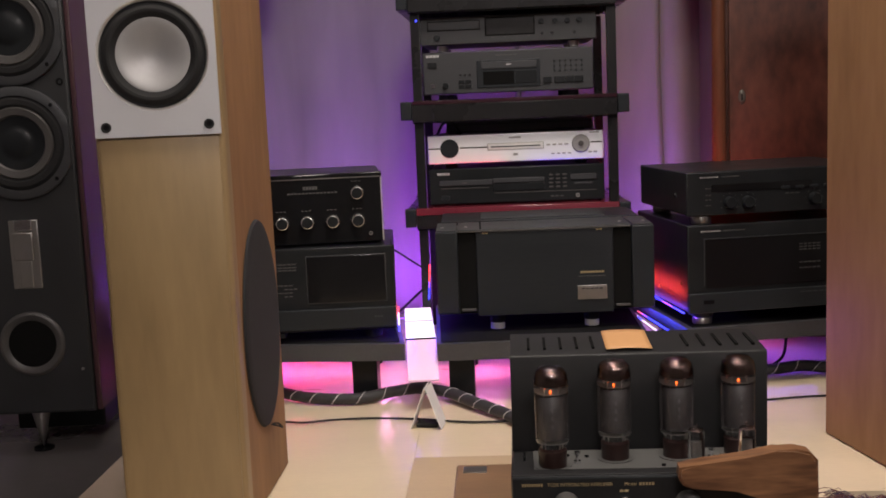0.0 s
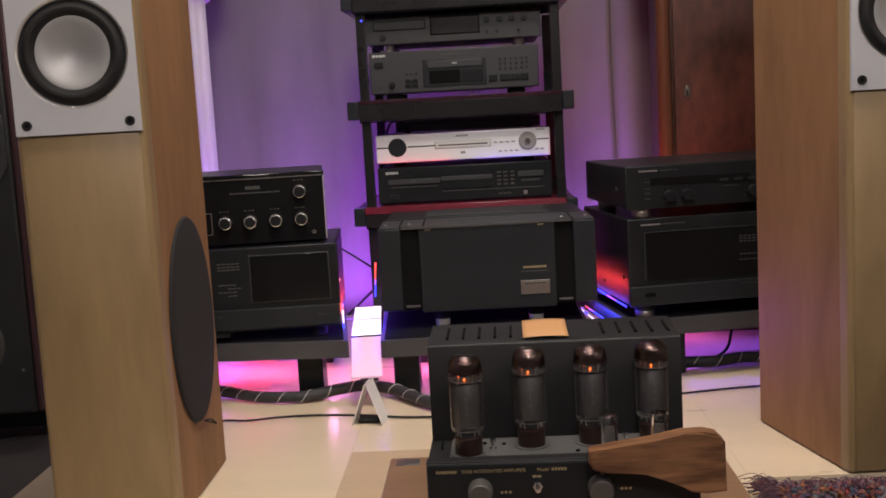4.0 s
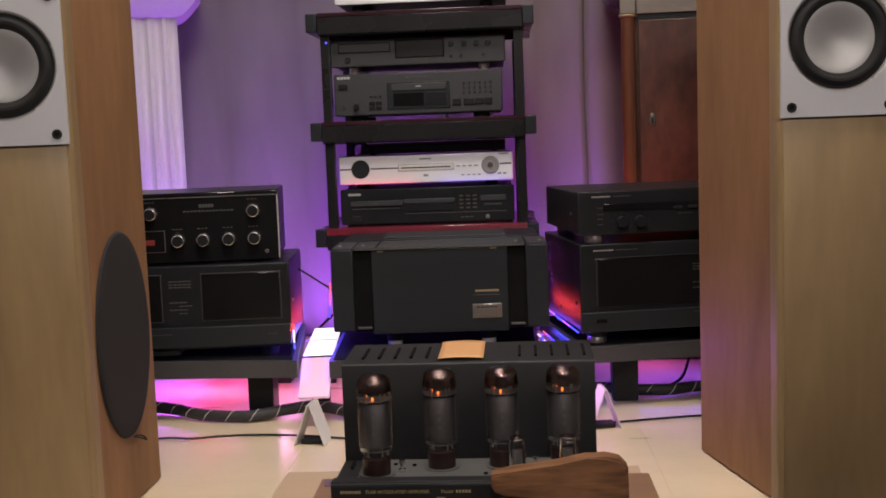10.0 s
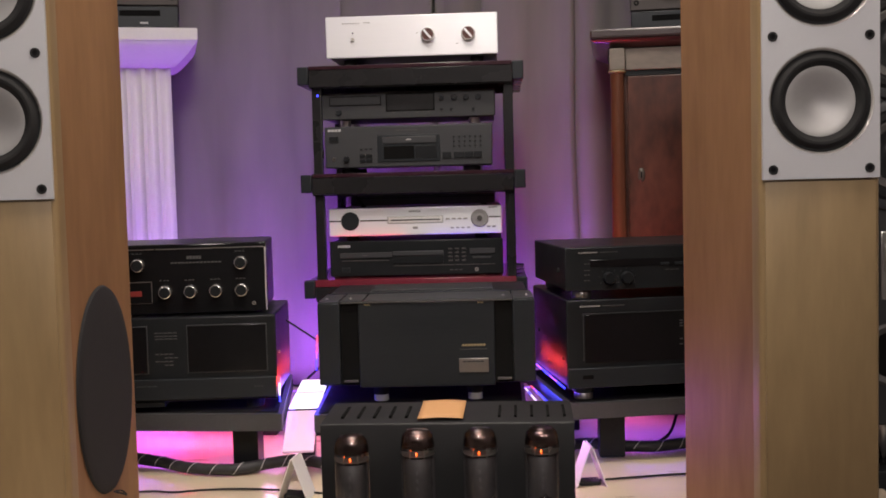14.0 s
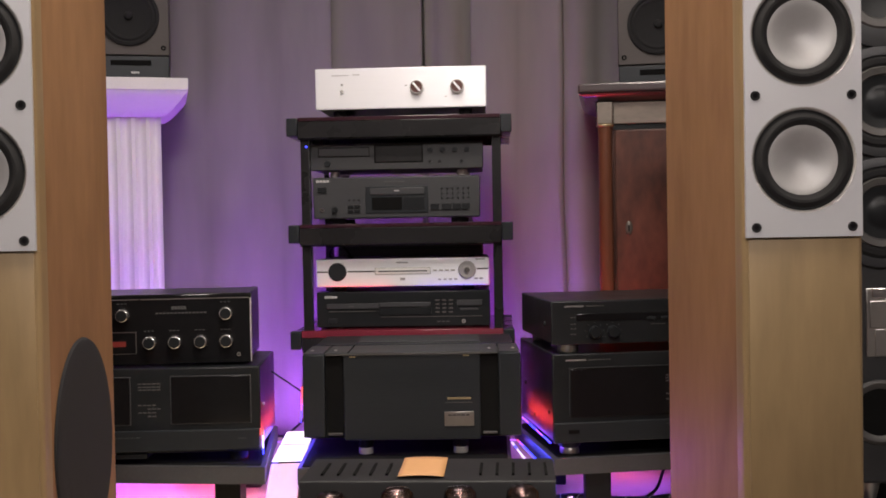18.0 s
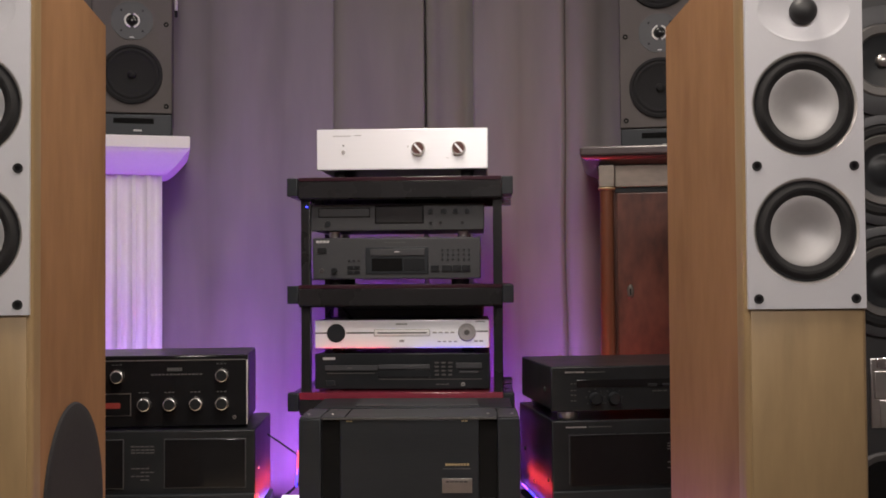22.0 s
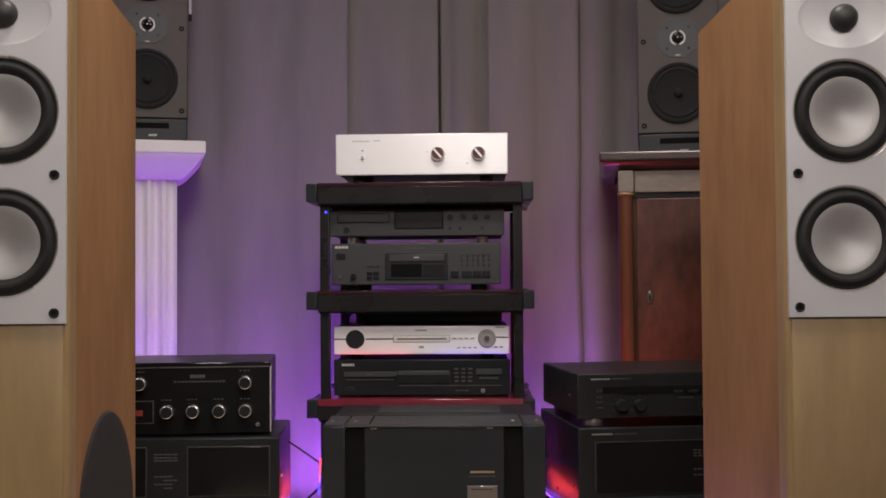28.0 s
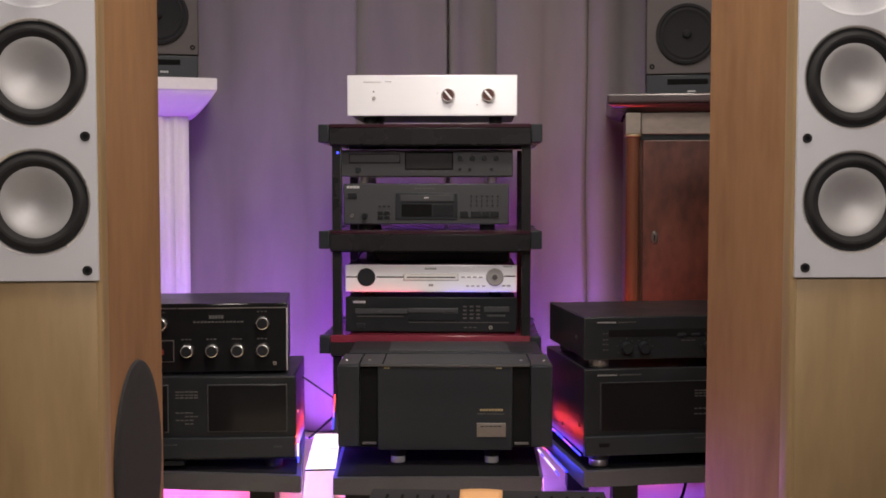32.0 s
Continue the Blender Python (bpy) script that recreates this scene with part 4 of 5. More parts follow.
def floor_speaker(label, fi, fo, bo, bi, grille):
    """Footprint corners: front inner, front outer, back outer, back inner (inner: towards the rack)."""
    e = thing("floor_loudspeaker", pose(0, 0, 0), label, "loudspeaker", "front floor loudspeakers")
    cx, cy = (fi[0] + fo[0]) / 2, (fi[1] + fo[1]) / 2
    top = lambda x, y: 1.110 + max(0.0, max(bi[1], bo[1]) - y) * 0.2
    pts = [fi, fo, bo, bi] if fi[0] < fo[0] else [fo, fi, bi, bo]
    fl, fr, br, bl = pts
    gap = 0.028

    def back(p, q, g=gap):
        d = math.hypot(q[0] - p[0], q[1] - p[1])
        return (p[0] + (q[0] - p[0]) * g / d, p[1] + (q[1] - p[1]) * g / d)

    def along(p, q, g):
        return back(p, q, g)

    ml, mr = back(fl, bl), back(fr, br)
    bm = bmesh.new()
    prism(bm, [ml, mr, br, bl], 0.004, top, 0.0)
    part("cabinet", bm, MAPLESIDE, e, "cherry-toned wood veneer cabinet")

    def front_piece(name, foot, round_at, z0, z1):
        bm = bmesh.new()
        prism(bm, foot, z0, z1)
        bm.edges.ensure_lookup_table()
        up = [x for x in bm.edges if math.hypot(x.verts[0].co.x - x.verts[1].co.x, x.verts[0].co.y - x.verts[1].co.y) < 1e-6 and any(math.hypot(x.verts[0].co.x - q[0], x.verts[0].co.y - q[1]) < 1e-6 for q in round_at)]
        bmesh.ops.bevel(bm, geom=up, offset=0.0075, segments=5, affect="EDGES", profile=0.5)
        return part(name, bm, MAPLE, e)

    front_piece("front_block", [fl, fr, mr, ml], (fl, fr), 0.004, 0.6105)
    front_piece("front_cheek", [fl, along(fl, fr, 0.0135), along(ml, mr, 0.0135), ml], (fl,), 0.6107, top)
    front_piece("front_cheek", [along(fr, fl, 0.0135), fr, mr, along(mr, ml, 0.0135)], (fr,), 0.6107, top)
    front_piece("front_cap", [along(fl, fr, 0.0137), along(fr, fl, 0.0137), along(mr, ml, 0.0137), along(ml, mr, 0.0137)], (), 1.1645, top)
    a, b = (fi, fo) if fi[0] < fo[0] else (fo, fi)
    w = math.hypot(b[0] - a[0], b[1] - a[1])
    turn = math.degrees(math.atan2(b[1] - a[1], b[0] - a[0]))
    base = pose(cx, cy, 0, 0, 0, turn)

    def on(x, z, y=0.0):
        return base @ facing(x, y, z)

    def plate(name, material, x0, x1, y0, y1, z0, z1, bevel, lab=""):
        bm = bmesh.new()
        box(bm, x0, x1, y0, y1, z0, z1, bevel)
        bm.transform(base)
        return part(name, bm, material, e, lab)

    hw = w / 2 - 0.0078
    plate("front_veneer", MAPLE, -hw, hw, -0.0025, 0.002, 0.006, 0.609, 0.001, "pale maple veneer front")
    bm = bmesh.new()
    holed_panel(bm, -hw - 0.0045, hw + 0.0045, 0.612, 1.164, -0.0075, -0.0005, [(0, 0.730, 0.0805, 0.0805), (0, 0.923, 0.0805, 0.0805), (0, 1.066, 0.0700, 0.0465)])
    bmesh.ops.bevel(bm, geom=[x for x in bm.edges if all(abs(abs(v.co.x) - hw - 0.0045) < 1e-5 or abs(v.co.z - 0.612) < 1e-5 or abs(v.co.z - 1.164) < 1e-5 for v in x.verts) and all(v.co.y < -0.007 for v in x.verts)], offset=0.002, segments=2, affect="EDGES")
    bm.transform(base)
    part("baffle", bm, BAFFLE, e, "satin silver driver panel")
    for z in (0.923, 0.730):
        driver(e, on(0, z, -0.0075), 0.0770, CONE, ring=RIM)
    oval = on(0, 1.066, -0.0075) @ Matrix.Diagonal((0.0707, 0.0472, 1, 1))
    tw = lpart("tweeter_dish", BAFFLE, e, [(1.0, 0.0003), (0.985, 0.0001), (0.955, -0.0004), (0.90, -0.0007), (0.75, -0.0013), (0.55, -0.0022), (0.40, -0.0030), (0.0, -0.0034)], oval, 64, "shallow oval silver tweeter dish")
    lpart("tweeter_dome", SATIN, tw, [(0.0212, -0.0036), (0.0209, 0.002), (0.0185, 0.009), (0.0135, 0.0135), (0.007, 0.0160), (0, 0.0168)], on(0, 1.066, -0.0075), 36, "black tweeter dome")
    for z in (0.627, 0.829):
        for x in (-0.0742, 0.0742):
            s = lpart("grille_socket", RUBBER, e, [(0.0042, -0.003), (0.0042, 0.0012), (0.0074, 0.0016), (0.0076, 0)], on(x, z, -0.0075), 20, "black grille socket")
            lpart("socket_hole", BLACKG, s, [(0, 0.0004), (0.0045, 0.0004)], on(x, z, -0.0075), 16)
    if grille:
        # oval cloth grille over the side woofer
        d = Vector((fi[0] - bi[0], fi[1] - bi[1], 0)).normalized()
        n = Vector((0, 0, 1)).cross(d)
        n = n if n.x > 0 else -n
        mid = Vector((bi[0], bi[1], 0)) + d * 0.143 + Vector((0, 0, 0.2925))
        m = Matrix((( d.x, 0, n.x, mid.x), (d.y, 0, n.y, mid.y), (0, 1, 0, mid.z), (0, 0, 0, 1)))
        m = m @ Matrix.Diagonal((0.120, 0.1735, 1, 1))
        g = lpart("side_grille", FABRIC, e, [(0, 0.0075), (0.85, 0.0074), (0.95, 0.0066), (0.985, 0.0050), (1.0, 0.001)], m, 72, "oval black cloth grille over a side woofer")
        loop = bmesh.new()
        o = mid + Vector((0, 0, -0.1735)) + n * 0.006
        tube(loop, spline([o - d * 0.004, o - d * 0.012 + n * 0.012 + Vector((0, 0, -0.006)), o - d * 0.026 + n * 0.014 + Vector((0, 0, -0.012)), o - d * 0.022 + n * 0.008 + Vector((0, 0, -0.004)), o - d * 0.008 + n * 0.003], 6), 0.0016, 6)
        part("pull_loop", loop, RUBBER, g)
    for x, y in pts:
        lpart("foot_pad", RUBBER, e, [(0, 0.0), (0.012, 0.0), (0.012, 0.0045), (0, 0.0045)], Matrix.Translation((x * 0.82 + cx * 0.18, y * 0.82 + (cy + 0.15) * 0.18, 0.0)), 16)
    return e


floor_speaker("maple floor loudspeaker with silver baffle and oval side grille", (-0.4485, -1.160), (-0.6345, -1.186), (-0.642, -0.889), (-0.446, -0.864), True)
floor_speaker("maple floor loudspeaker with silver baffle and plain inner side", (0.6155, -1.064), (0.8015, -1.052), (0.774, -0.745), (0.548, -0.760), False)


# ---- black tower loudspeakers behind ----
def tower(label, x, y, turn, lift=0.0):
    e = thing("tower_loudspeaker", pose(x, y, lift, 0, 0, turn), label, "loudspeaker", "black tower loudspeakers")
    for sx in (-1, 1):
        bpart("side_cheek", REDWOOD, e, min(sx * 0.105, sx * 0.116), max(sx * 0.105, sx * 0.116), 0.004, 0.36, 0.070, 1.20, 0.003, "dark red wood side cheek")
    bpart("cabinet", SATIN, e, -0.1045, 0.1045, 0.0, 0.36, 0.068, 1.20, 0.006)
    for z in (1.026, 0.814, 0.599):
        bm = bmesh.new()
        rin = 0.090 if z < 1.0 else 0.072
        ringpts = [(math.cos(2 * math.pi * k / 48), math.sin(2 * math.pi * k / 48)) for k in range(48)]
        loops = []
        for rr, h in ((0.107, 0.0), (0.107, 0.008), (0.105, 0.009), (None, 0.009), (None, 0.001)):
            loops.append([bm.verts.new((max(-0.099, min(0.099, rr * c)), rr * s, h) if rr else (rin * c, rin * s, h)) for c, s in ringpts])
        for a, b in zip(loops, loops[1:]):
            for k in range(48):
                bm.faces.new((a[k], a[(k + 1) % 48], b[(k + 1) % 48], b[k]))
        bm.transform(facing(0, 0, z))
        fl = part("driver_flange", bm, GREYFACE, e, "dark flange with flattened sides")
        m = facing(0, 0, z)
        if z > 1.0:
            lpart("midrange_ring", DULL, fl, [(0.050, 0.004), (0.054, 0.010), (0.068, 0.011), (0.072, 0.008)], m, 40)
            lpart("midrange_cone", BLACK, fl, [(0.050, 0.005), (0.02, 0.001), (0, 0.0008)], m, 40)
            lpart("phase_plug", STEELFT, fl, [(0.014, 0.001), (0.012, 0.009), (0.006, 0.013), (0, 0.014)], m, 24)
        else:
            lpart("surround", RUBBER, fl, [(0.069, 0.006), (0.074, 0.0095), (0.083, 0.0095), (0.090, 0.004)], m, 48, "black rubber surround")
            lpart("ring", DULL, fl, [(0.051, 0.003), (0.054, 0.0075), (0.066, 0.0095), (0.069, 0.006)], m, 48, "dull silver driver ring")
            lpart("cone", BLACK, fl, [(0.051, 0.003), (0.036, 0.0012), (0.030, 0.0008), (0.026, 0.0030), (0.014, 0.0058), (0, 0.0066)], m, 40)
        for a in (45, 135, 225, 315):
            lpart("bolt", BLACKG, fl, [(0, 0.002), (0.003, 0.002), (0.004, 0)], facing(0.0985 * math.cos(radians(a)), -0.009, z + 0.0985 * math.sin(radians(a))), 10)
    for z in (0.7115, 0.93):
        lpart("grille_socket", BLACKG, e, [(0.003, -0.002), (0.004, 0.002), (0.007, 0.0015), (0.007, 0)], facing(0.088, 0, z), 16)
    b = bpart("badge", STEELFT, e, -0.033, 0.023, -0.004, 0.001, 0.318, 0.452, 0.002, "brushed silver badge")
    bpart("badge_step", STEELFT, b, -0.027, 0.012, -0.007, -0.003, 0.374, 0.428, 0.002)
    bpart("badge_bar", CHROME, b, -0.022, 0.012, -0.006, -0.003, 0.432, 0.452, 0.002)
    bpart("badge_stem", STEELFT, b, -0.017, 0.007, -0.006, -0.003, 0.320, 0.372, 0.002)
    p = lpart("reflex_port", DULL, e, [(0.064, 0.0), (0.063, 0.003), (0.058, 0.006), (0.052, 0.005), (0.046, 0.001)], facing(-0.008, 0, 0.209), 40, "flared reflex port")
    lpart("port_bore", VOID, p, [(0.0465, 0.0012), (0, 0.001)], facing(-0.008, 0, 0.209), 32)
    lpart("screw", STEELFT, e, [(0, 0.0015), (0.003, 0.0015), (0.003, 0)], facing(0.085, 0, 0.155), 10)
    for fx, fy in ((-0.017, 0.035), (-0.085, 0.32), (0.085, 0.32)):
        s = lpart("spike", STEELFT, e, [(0, 0.069), (0.019, 0.069), (0.017, 0.058), (0.002, -0.006), (0, -0.008)], Matrix.Translation((fx, fy, 0)), 20, "polished cone spike")
        lpart("spike_disc", BLACKG, s, [(0, -0.0145), (0.020, -0.0145), (0.020, -0.009), (0, -0.008)], Matrix.Translation((fx, fy, 0)), 24)
    bpart("plinth", BLACK, e, -0.09, 0.09, 0.10, 0.30, 0.010, 0.067, 0.004)
    return e


tower("black three-way tower loudspeaker with red wood cheeks on a spike", -0.956, -0.72, 4)
tower("black three-way tower loudspeaker beside the wooden cabinet", 0.988, -0.60, -2, 0.050)
stand = thing("speaker_stand", pose(0.988, -0.60, 0, 0, 0, -2), "low black block under a tower loudspeaker", "stand")
bpart("block", BLACK, stand, -0.14, 0.14, -0.03, 0.40, -0.0138, 0.0352, 0.004)


# ---- small loudspeakers at the back ----
def monitor(label, x, y, z, turn):
    e = thing("monitor_loudspeaker", pose(x, y, z, 0, 0, turn), label, "loudspeaker", "grey monitor loudspeakers")
    bpart("cabinet", GREYSPK, e, -0.108, 0.108, 0.006, 0.30, 0.0645, 0.572, 0.004)
    bpart("front", GREYSPK, e, -0.106, 0.106, 0.0, 0.0055, 0.066, 0.570, 0.002)
    b = bpart("port_base", GREYBLK, e, -0.106, 0.106, 0.004, 0.29, 0.001, 0.0635, 0.003)
    bpart("port_slot", VOID, b, -0.050, 0.058, 0.0015, 0.006, 0.037, 0.052, 0.002)
    bars("brand_print", INK, b, 0.004, 0.018, 0.004, 0.022, 0.005, 4, 0.001)
    for zz in (0.172, 0.468):
        w = lpart("woofer", RUBBER, e, [(0.082, 0.0), (0.081, 0.008), (0.074, 0.010), (0.070, 0.007), (0.064, 0.010), (0.057, 0.007)], facing(0, 0, zz), 48)
        lpart("cone", RUBBER, w, [(0.057, 0.007), (0.040, 0.003), (0.022, 0.0008), (0, 0.0006)], facing(0, 0, zz), 40, "dull dark cone")
        lpart("phase_plug", RUBBER, w, [(0.012, 0.0008), (0.010, 0.010), (0.005, 0.013), (0, 0.014)], facing(0, 0, zz), 20)
    turned = facing(0, 0.0012, 0.320) @ Matrix.Diagonal((1, 0.94, 1, 1)) @ Matrix.Rotation(radians(22.5), 4, "Z")
    bm = bmesh.new()
    corners = [(0.057 * math.cos(k * math.pi / 4 + s * 0.14), 0.057 * math.sin(k * math.pi / 4 + s * 0.14)) for k in range(8) for s in (-1, 0, 1)]
    prism(bm, corners, 0.0, 0.0032)
    bm.transform(turned)
    pl = part("tweeter_plate", bm, GREYFACE, e, "dark eight-sided tweeter plate")
    for k in range(4):
        a = math.pi / 4 + k * math.pi / 2
        lpart("screw", VOID, pl, [(0, 0.0012), (0.0025, 0.0012), (0.003, 0)], facing(0.040 * math.cos(a), -0.002, 0.320 + 0.040 * math.sin(a)), 10)
    for lo, hi in ((0.08, 0.92), (1.08, 1.92)):
        bm = bmesh.new()
        tube(bm, [(0.0185 * math.sin(math.pi * (lo + (hi - lo) * q / 14)), -0.0035, 0.320 + 0.0185 * math.cos(math.pi * (lo + (hi - lo) * q / 14))) for q in range(15)], 0.0026, 8)
        part("tweeter_ring", bm, WHITE, pl, "pale half ring round the tweeter")
    lpart("tweeter_dome", BLACKG, pl, [(0.0150, 0.0008), (0.012, 0.005), (0, 0.008)], facing(0, -0.002, 0.320), 24)
    bars("plate_print", INK, pl, -0.006, 0.274, -0.002, 0.012, 0.003)
    for sx in (-0.091, 0.091):
        for zz in (0.0855, 0.313, 0.552):
            lpart("grille_socket", VOID, e, [(0.003, -0.001), (0.003, 0.001), (0.007, 0.0015), (0.007, 0)], facing(sx, 0, zz), 14)
    return e


monitor("grey two-woofer monitor loudspeaker standing on a white column", -0.758, 0.200, 1.0548, 16)
monitor("grey two-woofer monitor loudspeaker standing on a wooden cabinet", 0.681, 0.206, 0.9965, -8)


# ---- fluted white column ----
def column():
    e = thing("fluted_column", pose(-0.818, 0.326, 0.0065, 0, 0, 17), "white plaster fluted column used as a stand", "column")
    bpart("abacus", PLASTER, e, -0.175, 0.175, -0.175, 0.175, 1.014, 1.0485, 0.003, "square top slab")
    bm = bmesh.new()
    rows = []
    for h, z in ((0.172, 1.0135), (0.171, 1.010), (0.162, 0.999), (0.146, 0.980), (0.128, 0.961), (0.116, 0.952), (0.108, 0.948)):
        rows.append([bm.verts.new((sx * h, sy * h, z)) for sx, sy in ((-1, -1), (1, -1), (1, 1), (-1, 1))])
    for a, b in zip(rows, rows[1:]):
        for k in range(4):
            bm.faces.new((a[k], a[(k + 1) % 4], b[(k + 1) % 4], b[k]))
    bm.faces.new(rows[0])
    bm.faces.new(rows[-1])
    part("capital", bm, PLASTER, e, "flared moulded capital", smooth=30)
    # square shaft with round-bottomed flutes on each face
    h, flutes, per = 0.100, 5, 8
    side = []
    for f in range(flutes):
        for j in range(per):
            u = (f + j / per) / flutes
            dip = 0.0 if j < 2 else 0.012 * math.sin(math.pi * (j - 2) / (per - 2))
            side.append((-h + 2 * h * u, -h + dip))
    pts = []
    for q in range(4):
        c, s = math.cos(q * math.pi / 2), math.sin(q * math.pi / 2)
        pts += [(c * x - s * y, s * x + c * y) for x, y in side]
    bm = bmesh.new()
    prism(bm, pts, 0.10, 0.949)
    part("fluted_shaft", bm, PLASTER, e, "shaft with five flutes a side")
    bpart("base", PLASTER, e, -0.13, 0.13, -0.13, 0.13, -0.0085, 0.06, 0.008)
    bpart("base_moulding", PLASTER, e, -0.115, 0.115, -0.115, 0.115, 0.0605, 0.0995, 0.015, seg=3)
    return e


column()


# ---- antique cabinet ----
def cabinet():
    e = thing("antique_cabinet", pose(0.504, 0.096, 0, 0, 0, -6), "dark mahogany cabinet with round corner columns", "cabinet")
    w, d = 0.86, 0.42
    bpart("carcass", MAHOG, e, 0.004, w - 0.004, 0.022, d, 0.08, 0.955, 0.002)
    t = bpart("top", TOPSLAB, e, -0.048, w + 0.048, -0.03, d + 0.02, 0.972, 0.997, 0.006, "overhanging moulded top")
    bm = bmesh.new()
    rows = []
    for g, z in ((0.044, 0.9715), (0.040, 0.966), (0.028, 0.960), (0.014, 0.955), (0.004, 0.950)):
        rows.append([bm.verts.new(p) for p in ((-g, 0.015 - g, z), (w + g, 0.015 - g, z), (w + g, d + 0.005, z), (-g, d + 0.005, z))])
    for a, b in zip(rows, rows[1:]):
        for k in range(4):
            bm.faces.new((a[k], a[(k + 1) % 4], b[(k + 1) % 4], b[k]))
    part("cornice_moulding", bm, TOPSLAB, t)
    bpart("frieze", FRIEZE, e, 0.041, w - 0.041, 0.004, 0.021, 0.893, 0.949, 0.003, "worn pale frieze board")
    for x in (0.0, w - 0.040):
        bpart("corner_block", FRIEZE, e, x, x + 0.040, -0.012, 0.021, 0.893, 0.949, 0.003)
        c = lpart("corner_column", MAHOGCOL, e, [(0, 0.885), (0.0185, 0.885), (0.0175, 0.86), (0.019, 0.5), (0.0195, 0.14), (0, 0.14)], Matrix.Translation((x + 0.02, 0.006, 0)), 24, "polished reddish round column")
        lpart("column_cap", GOLD, c, [(0, 0.8925), (0.022, 0.8925), (0.023, 0.889), (0.0205, 0.8855), (0, 0.8855)], Matrix.Translation((x + 0.02, 0.006, 0)), 24, "dull brass column cap")
        lpart("column_foot", GOLD, c, [(0, 0.1395), (0.023, 0.1395), (0.023, 0.120), (0, 0.120)], Matrix.Translation((x + 0.02, 0.006, 0)), 24)
    bpart("shadow_gap", BLACK, e, 0.042, w - 0.042, 0.012, 0.0215, 0.880, 0.8925)
    door = bpart("door", MAHOG, e, 0.046, w - 0.046, 0.004, 0.0215, 0.14, 0.878, 0.003, "figured mahogany veneer door")
    lk = lpart("lock_plate", LOCK, door, [(0, 0.003), (0.8, 0.0025), (1.0, 0.0)], facing(0.078, 0.004, 0.622) @ Matrix.Diagonal((0.0095, 0.019, 1, 1)), 28, "oval keyhole plate")
    bpart("keyhole", BLACKG, lk, 0.0765, 0.0795, 0.0005, 0.0018, 0.614, 0.630)
    bpart("plinth", MAHOG, e, -0.006, w + 0.006, -0.016, d, -0.002, 0.0795, 0.004)
    bpart("plinth_cap", MAHOG, e, -0.010, w + 0.010, -0.020, d, 0.0800, 0.1195, 0.006)
    return e


cabinet()


# ---- valve amplifier on a wooden board ----
board = thing("wooden_board", pose(0.14, -1.30, 0, 0, 0, 0), "brown wooden board under the valve amplifier", "board")
bpart("board", BASEWOOD, board, -0.274, 0.285, -0.42, 0.345, 0.0026, 0.024, 0.003)
bpart("maker_plate", STEELFT, board, -0.262, -0.222, 0.300, 0.330, 0.0235, 0.0262, 0.002, "small shiny metal plate")


def valve(parent, x, y, z, r, h):
    """A power valve: brown base, glass bulb, grey anode, glowing heater, mirrored top."""
    m = Matrix.Translation((x, y, z))
    b = lpart("valve_base", BAKELITE, parent, [(0, 0), (r * 0.82, 0), (r * 0.84, h * 0.17), (r * 0.70, h * 0.19), (0, h * 0.19)], m, 28, "brown bakelite valve base")
    g = lpart("glass_bulb", GLASS, b, [(r * 0.72, h * 0.191), (r * 0.94, h * 0.24), (r, h * 0.30), (r, h * 0.86), (r * 0.92, h * 0.94), (r * 0.66, h * 0.985), (0.0, h)], m, 36, "clear glass bulb")
    g.visible_shadow = False
    lpart("anode", PLATE, b, [(0, h * 0.28), (r * 0.66, h * 0.28), (r * 0.70, h * 0.30), (r * 0.70, h * 0.70), (r * 0.62, h * 0.72), (0, h * 0.72)], m, 14, "dull grey anode")
    bm = bmesh.new()
    for k in (0, math.pi):
        box(bm, x + r * 0.70 * math.cos(k) - 0.003, x + r * 0.70 * math.cos(k) + 0.003, y - 0.001, y + 0.001, z + h * 0.28, z + h * 0.72)
    part("anode_fin", bm, PLATE, b)
    for zz in (0.25, 0.745):
        lpart("mica_disc", STEELFT, b, [(0, h * zz), (r * 0.86, h * zz), (r * 0.86, h * zz + 0.0008), (0, h * zz + 0.0008)], m, 24)
    lpart("getter_mirror", GETTER, b, [(r * 0.962, h * 0.825), (r * 0.962, h * 0.87), (r * 0.93, h * 0.91), (r * 0.86, h * 0.943), (r * 0.62, h * 0.978), (0, h * 0.992)], m, 32, "silvery getter mirror")
    lpart("heater", FILAMENT, b, [(0, 0.0042), (0.0011, 0.003), (0.0013, 0.001), (0, 0)], Matrix.Translation((x - r * 0.04, y - r * 0.30, z + h * 0.75)), 10, "glowing orange heater")
    lpart("heater_spark", FILAMENT, b, [(0, 0.005), (0.0005, 0.0025), (0, 0)], Matrix.Translation((x - r * 0.30, y - r * 0.2, z + h * 0.775)), 8, "glowing orange heater")
    for k in range(3):
        bpart("bulb_print", DIMINK, g, x - 0.001, x + 0.0015, y - r - 0.0004, y - r + 0.0002, z + h * (0.42 + 0.08 * k), z + h * (0.455 + 0.08 * k))
    bm = bmesh.new()
    for k in range(4):
        a = math.pi / 4 + k * math.pi / 2
        tube(bm, [(x + r * 0.5 * math.cos(a), y + r * 0.5 * math.sin(a), z + h * q) for q in (0.72, 0.80, 0.86)], 0.0008, 6)
        tube(bm, [(x + r * 0.5 * math.cos(a), y + r * 0.5 * math.sin(a), z + h * q) for q in (0.19, 0.24, 0.28)], 0.0008, 6)
    part("support_wires", bm, STEELFT, b)
    return b


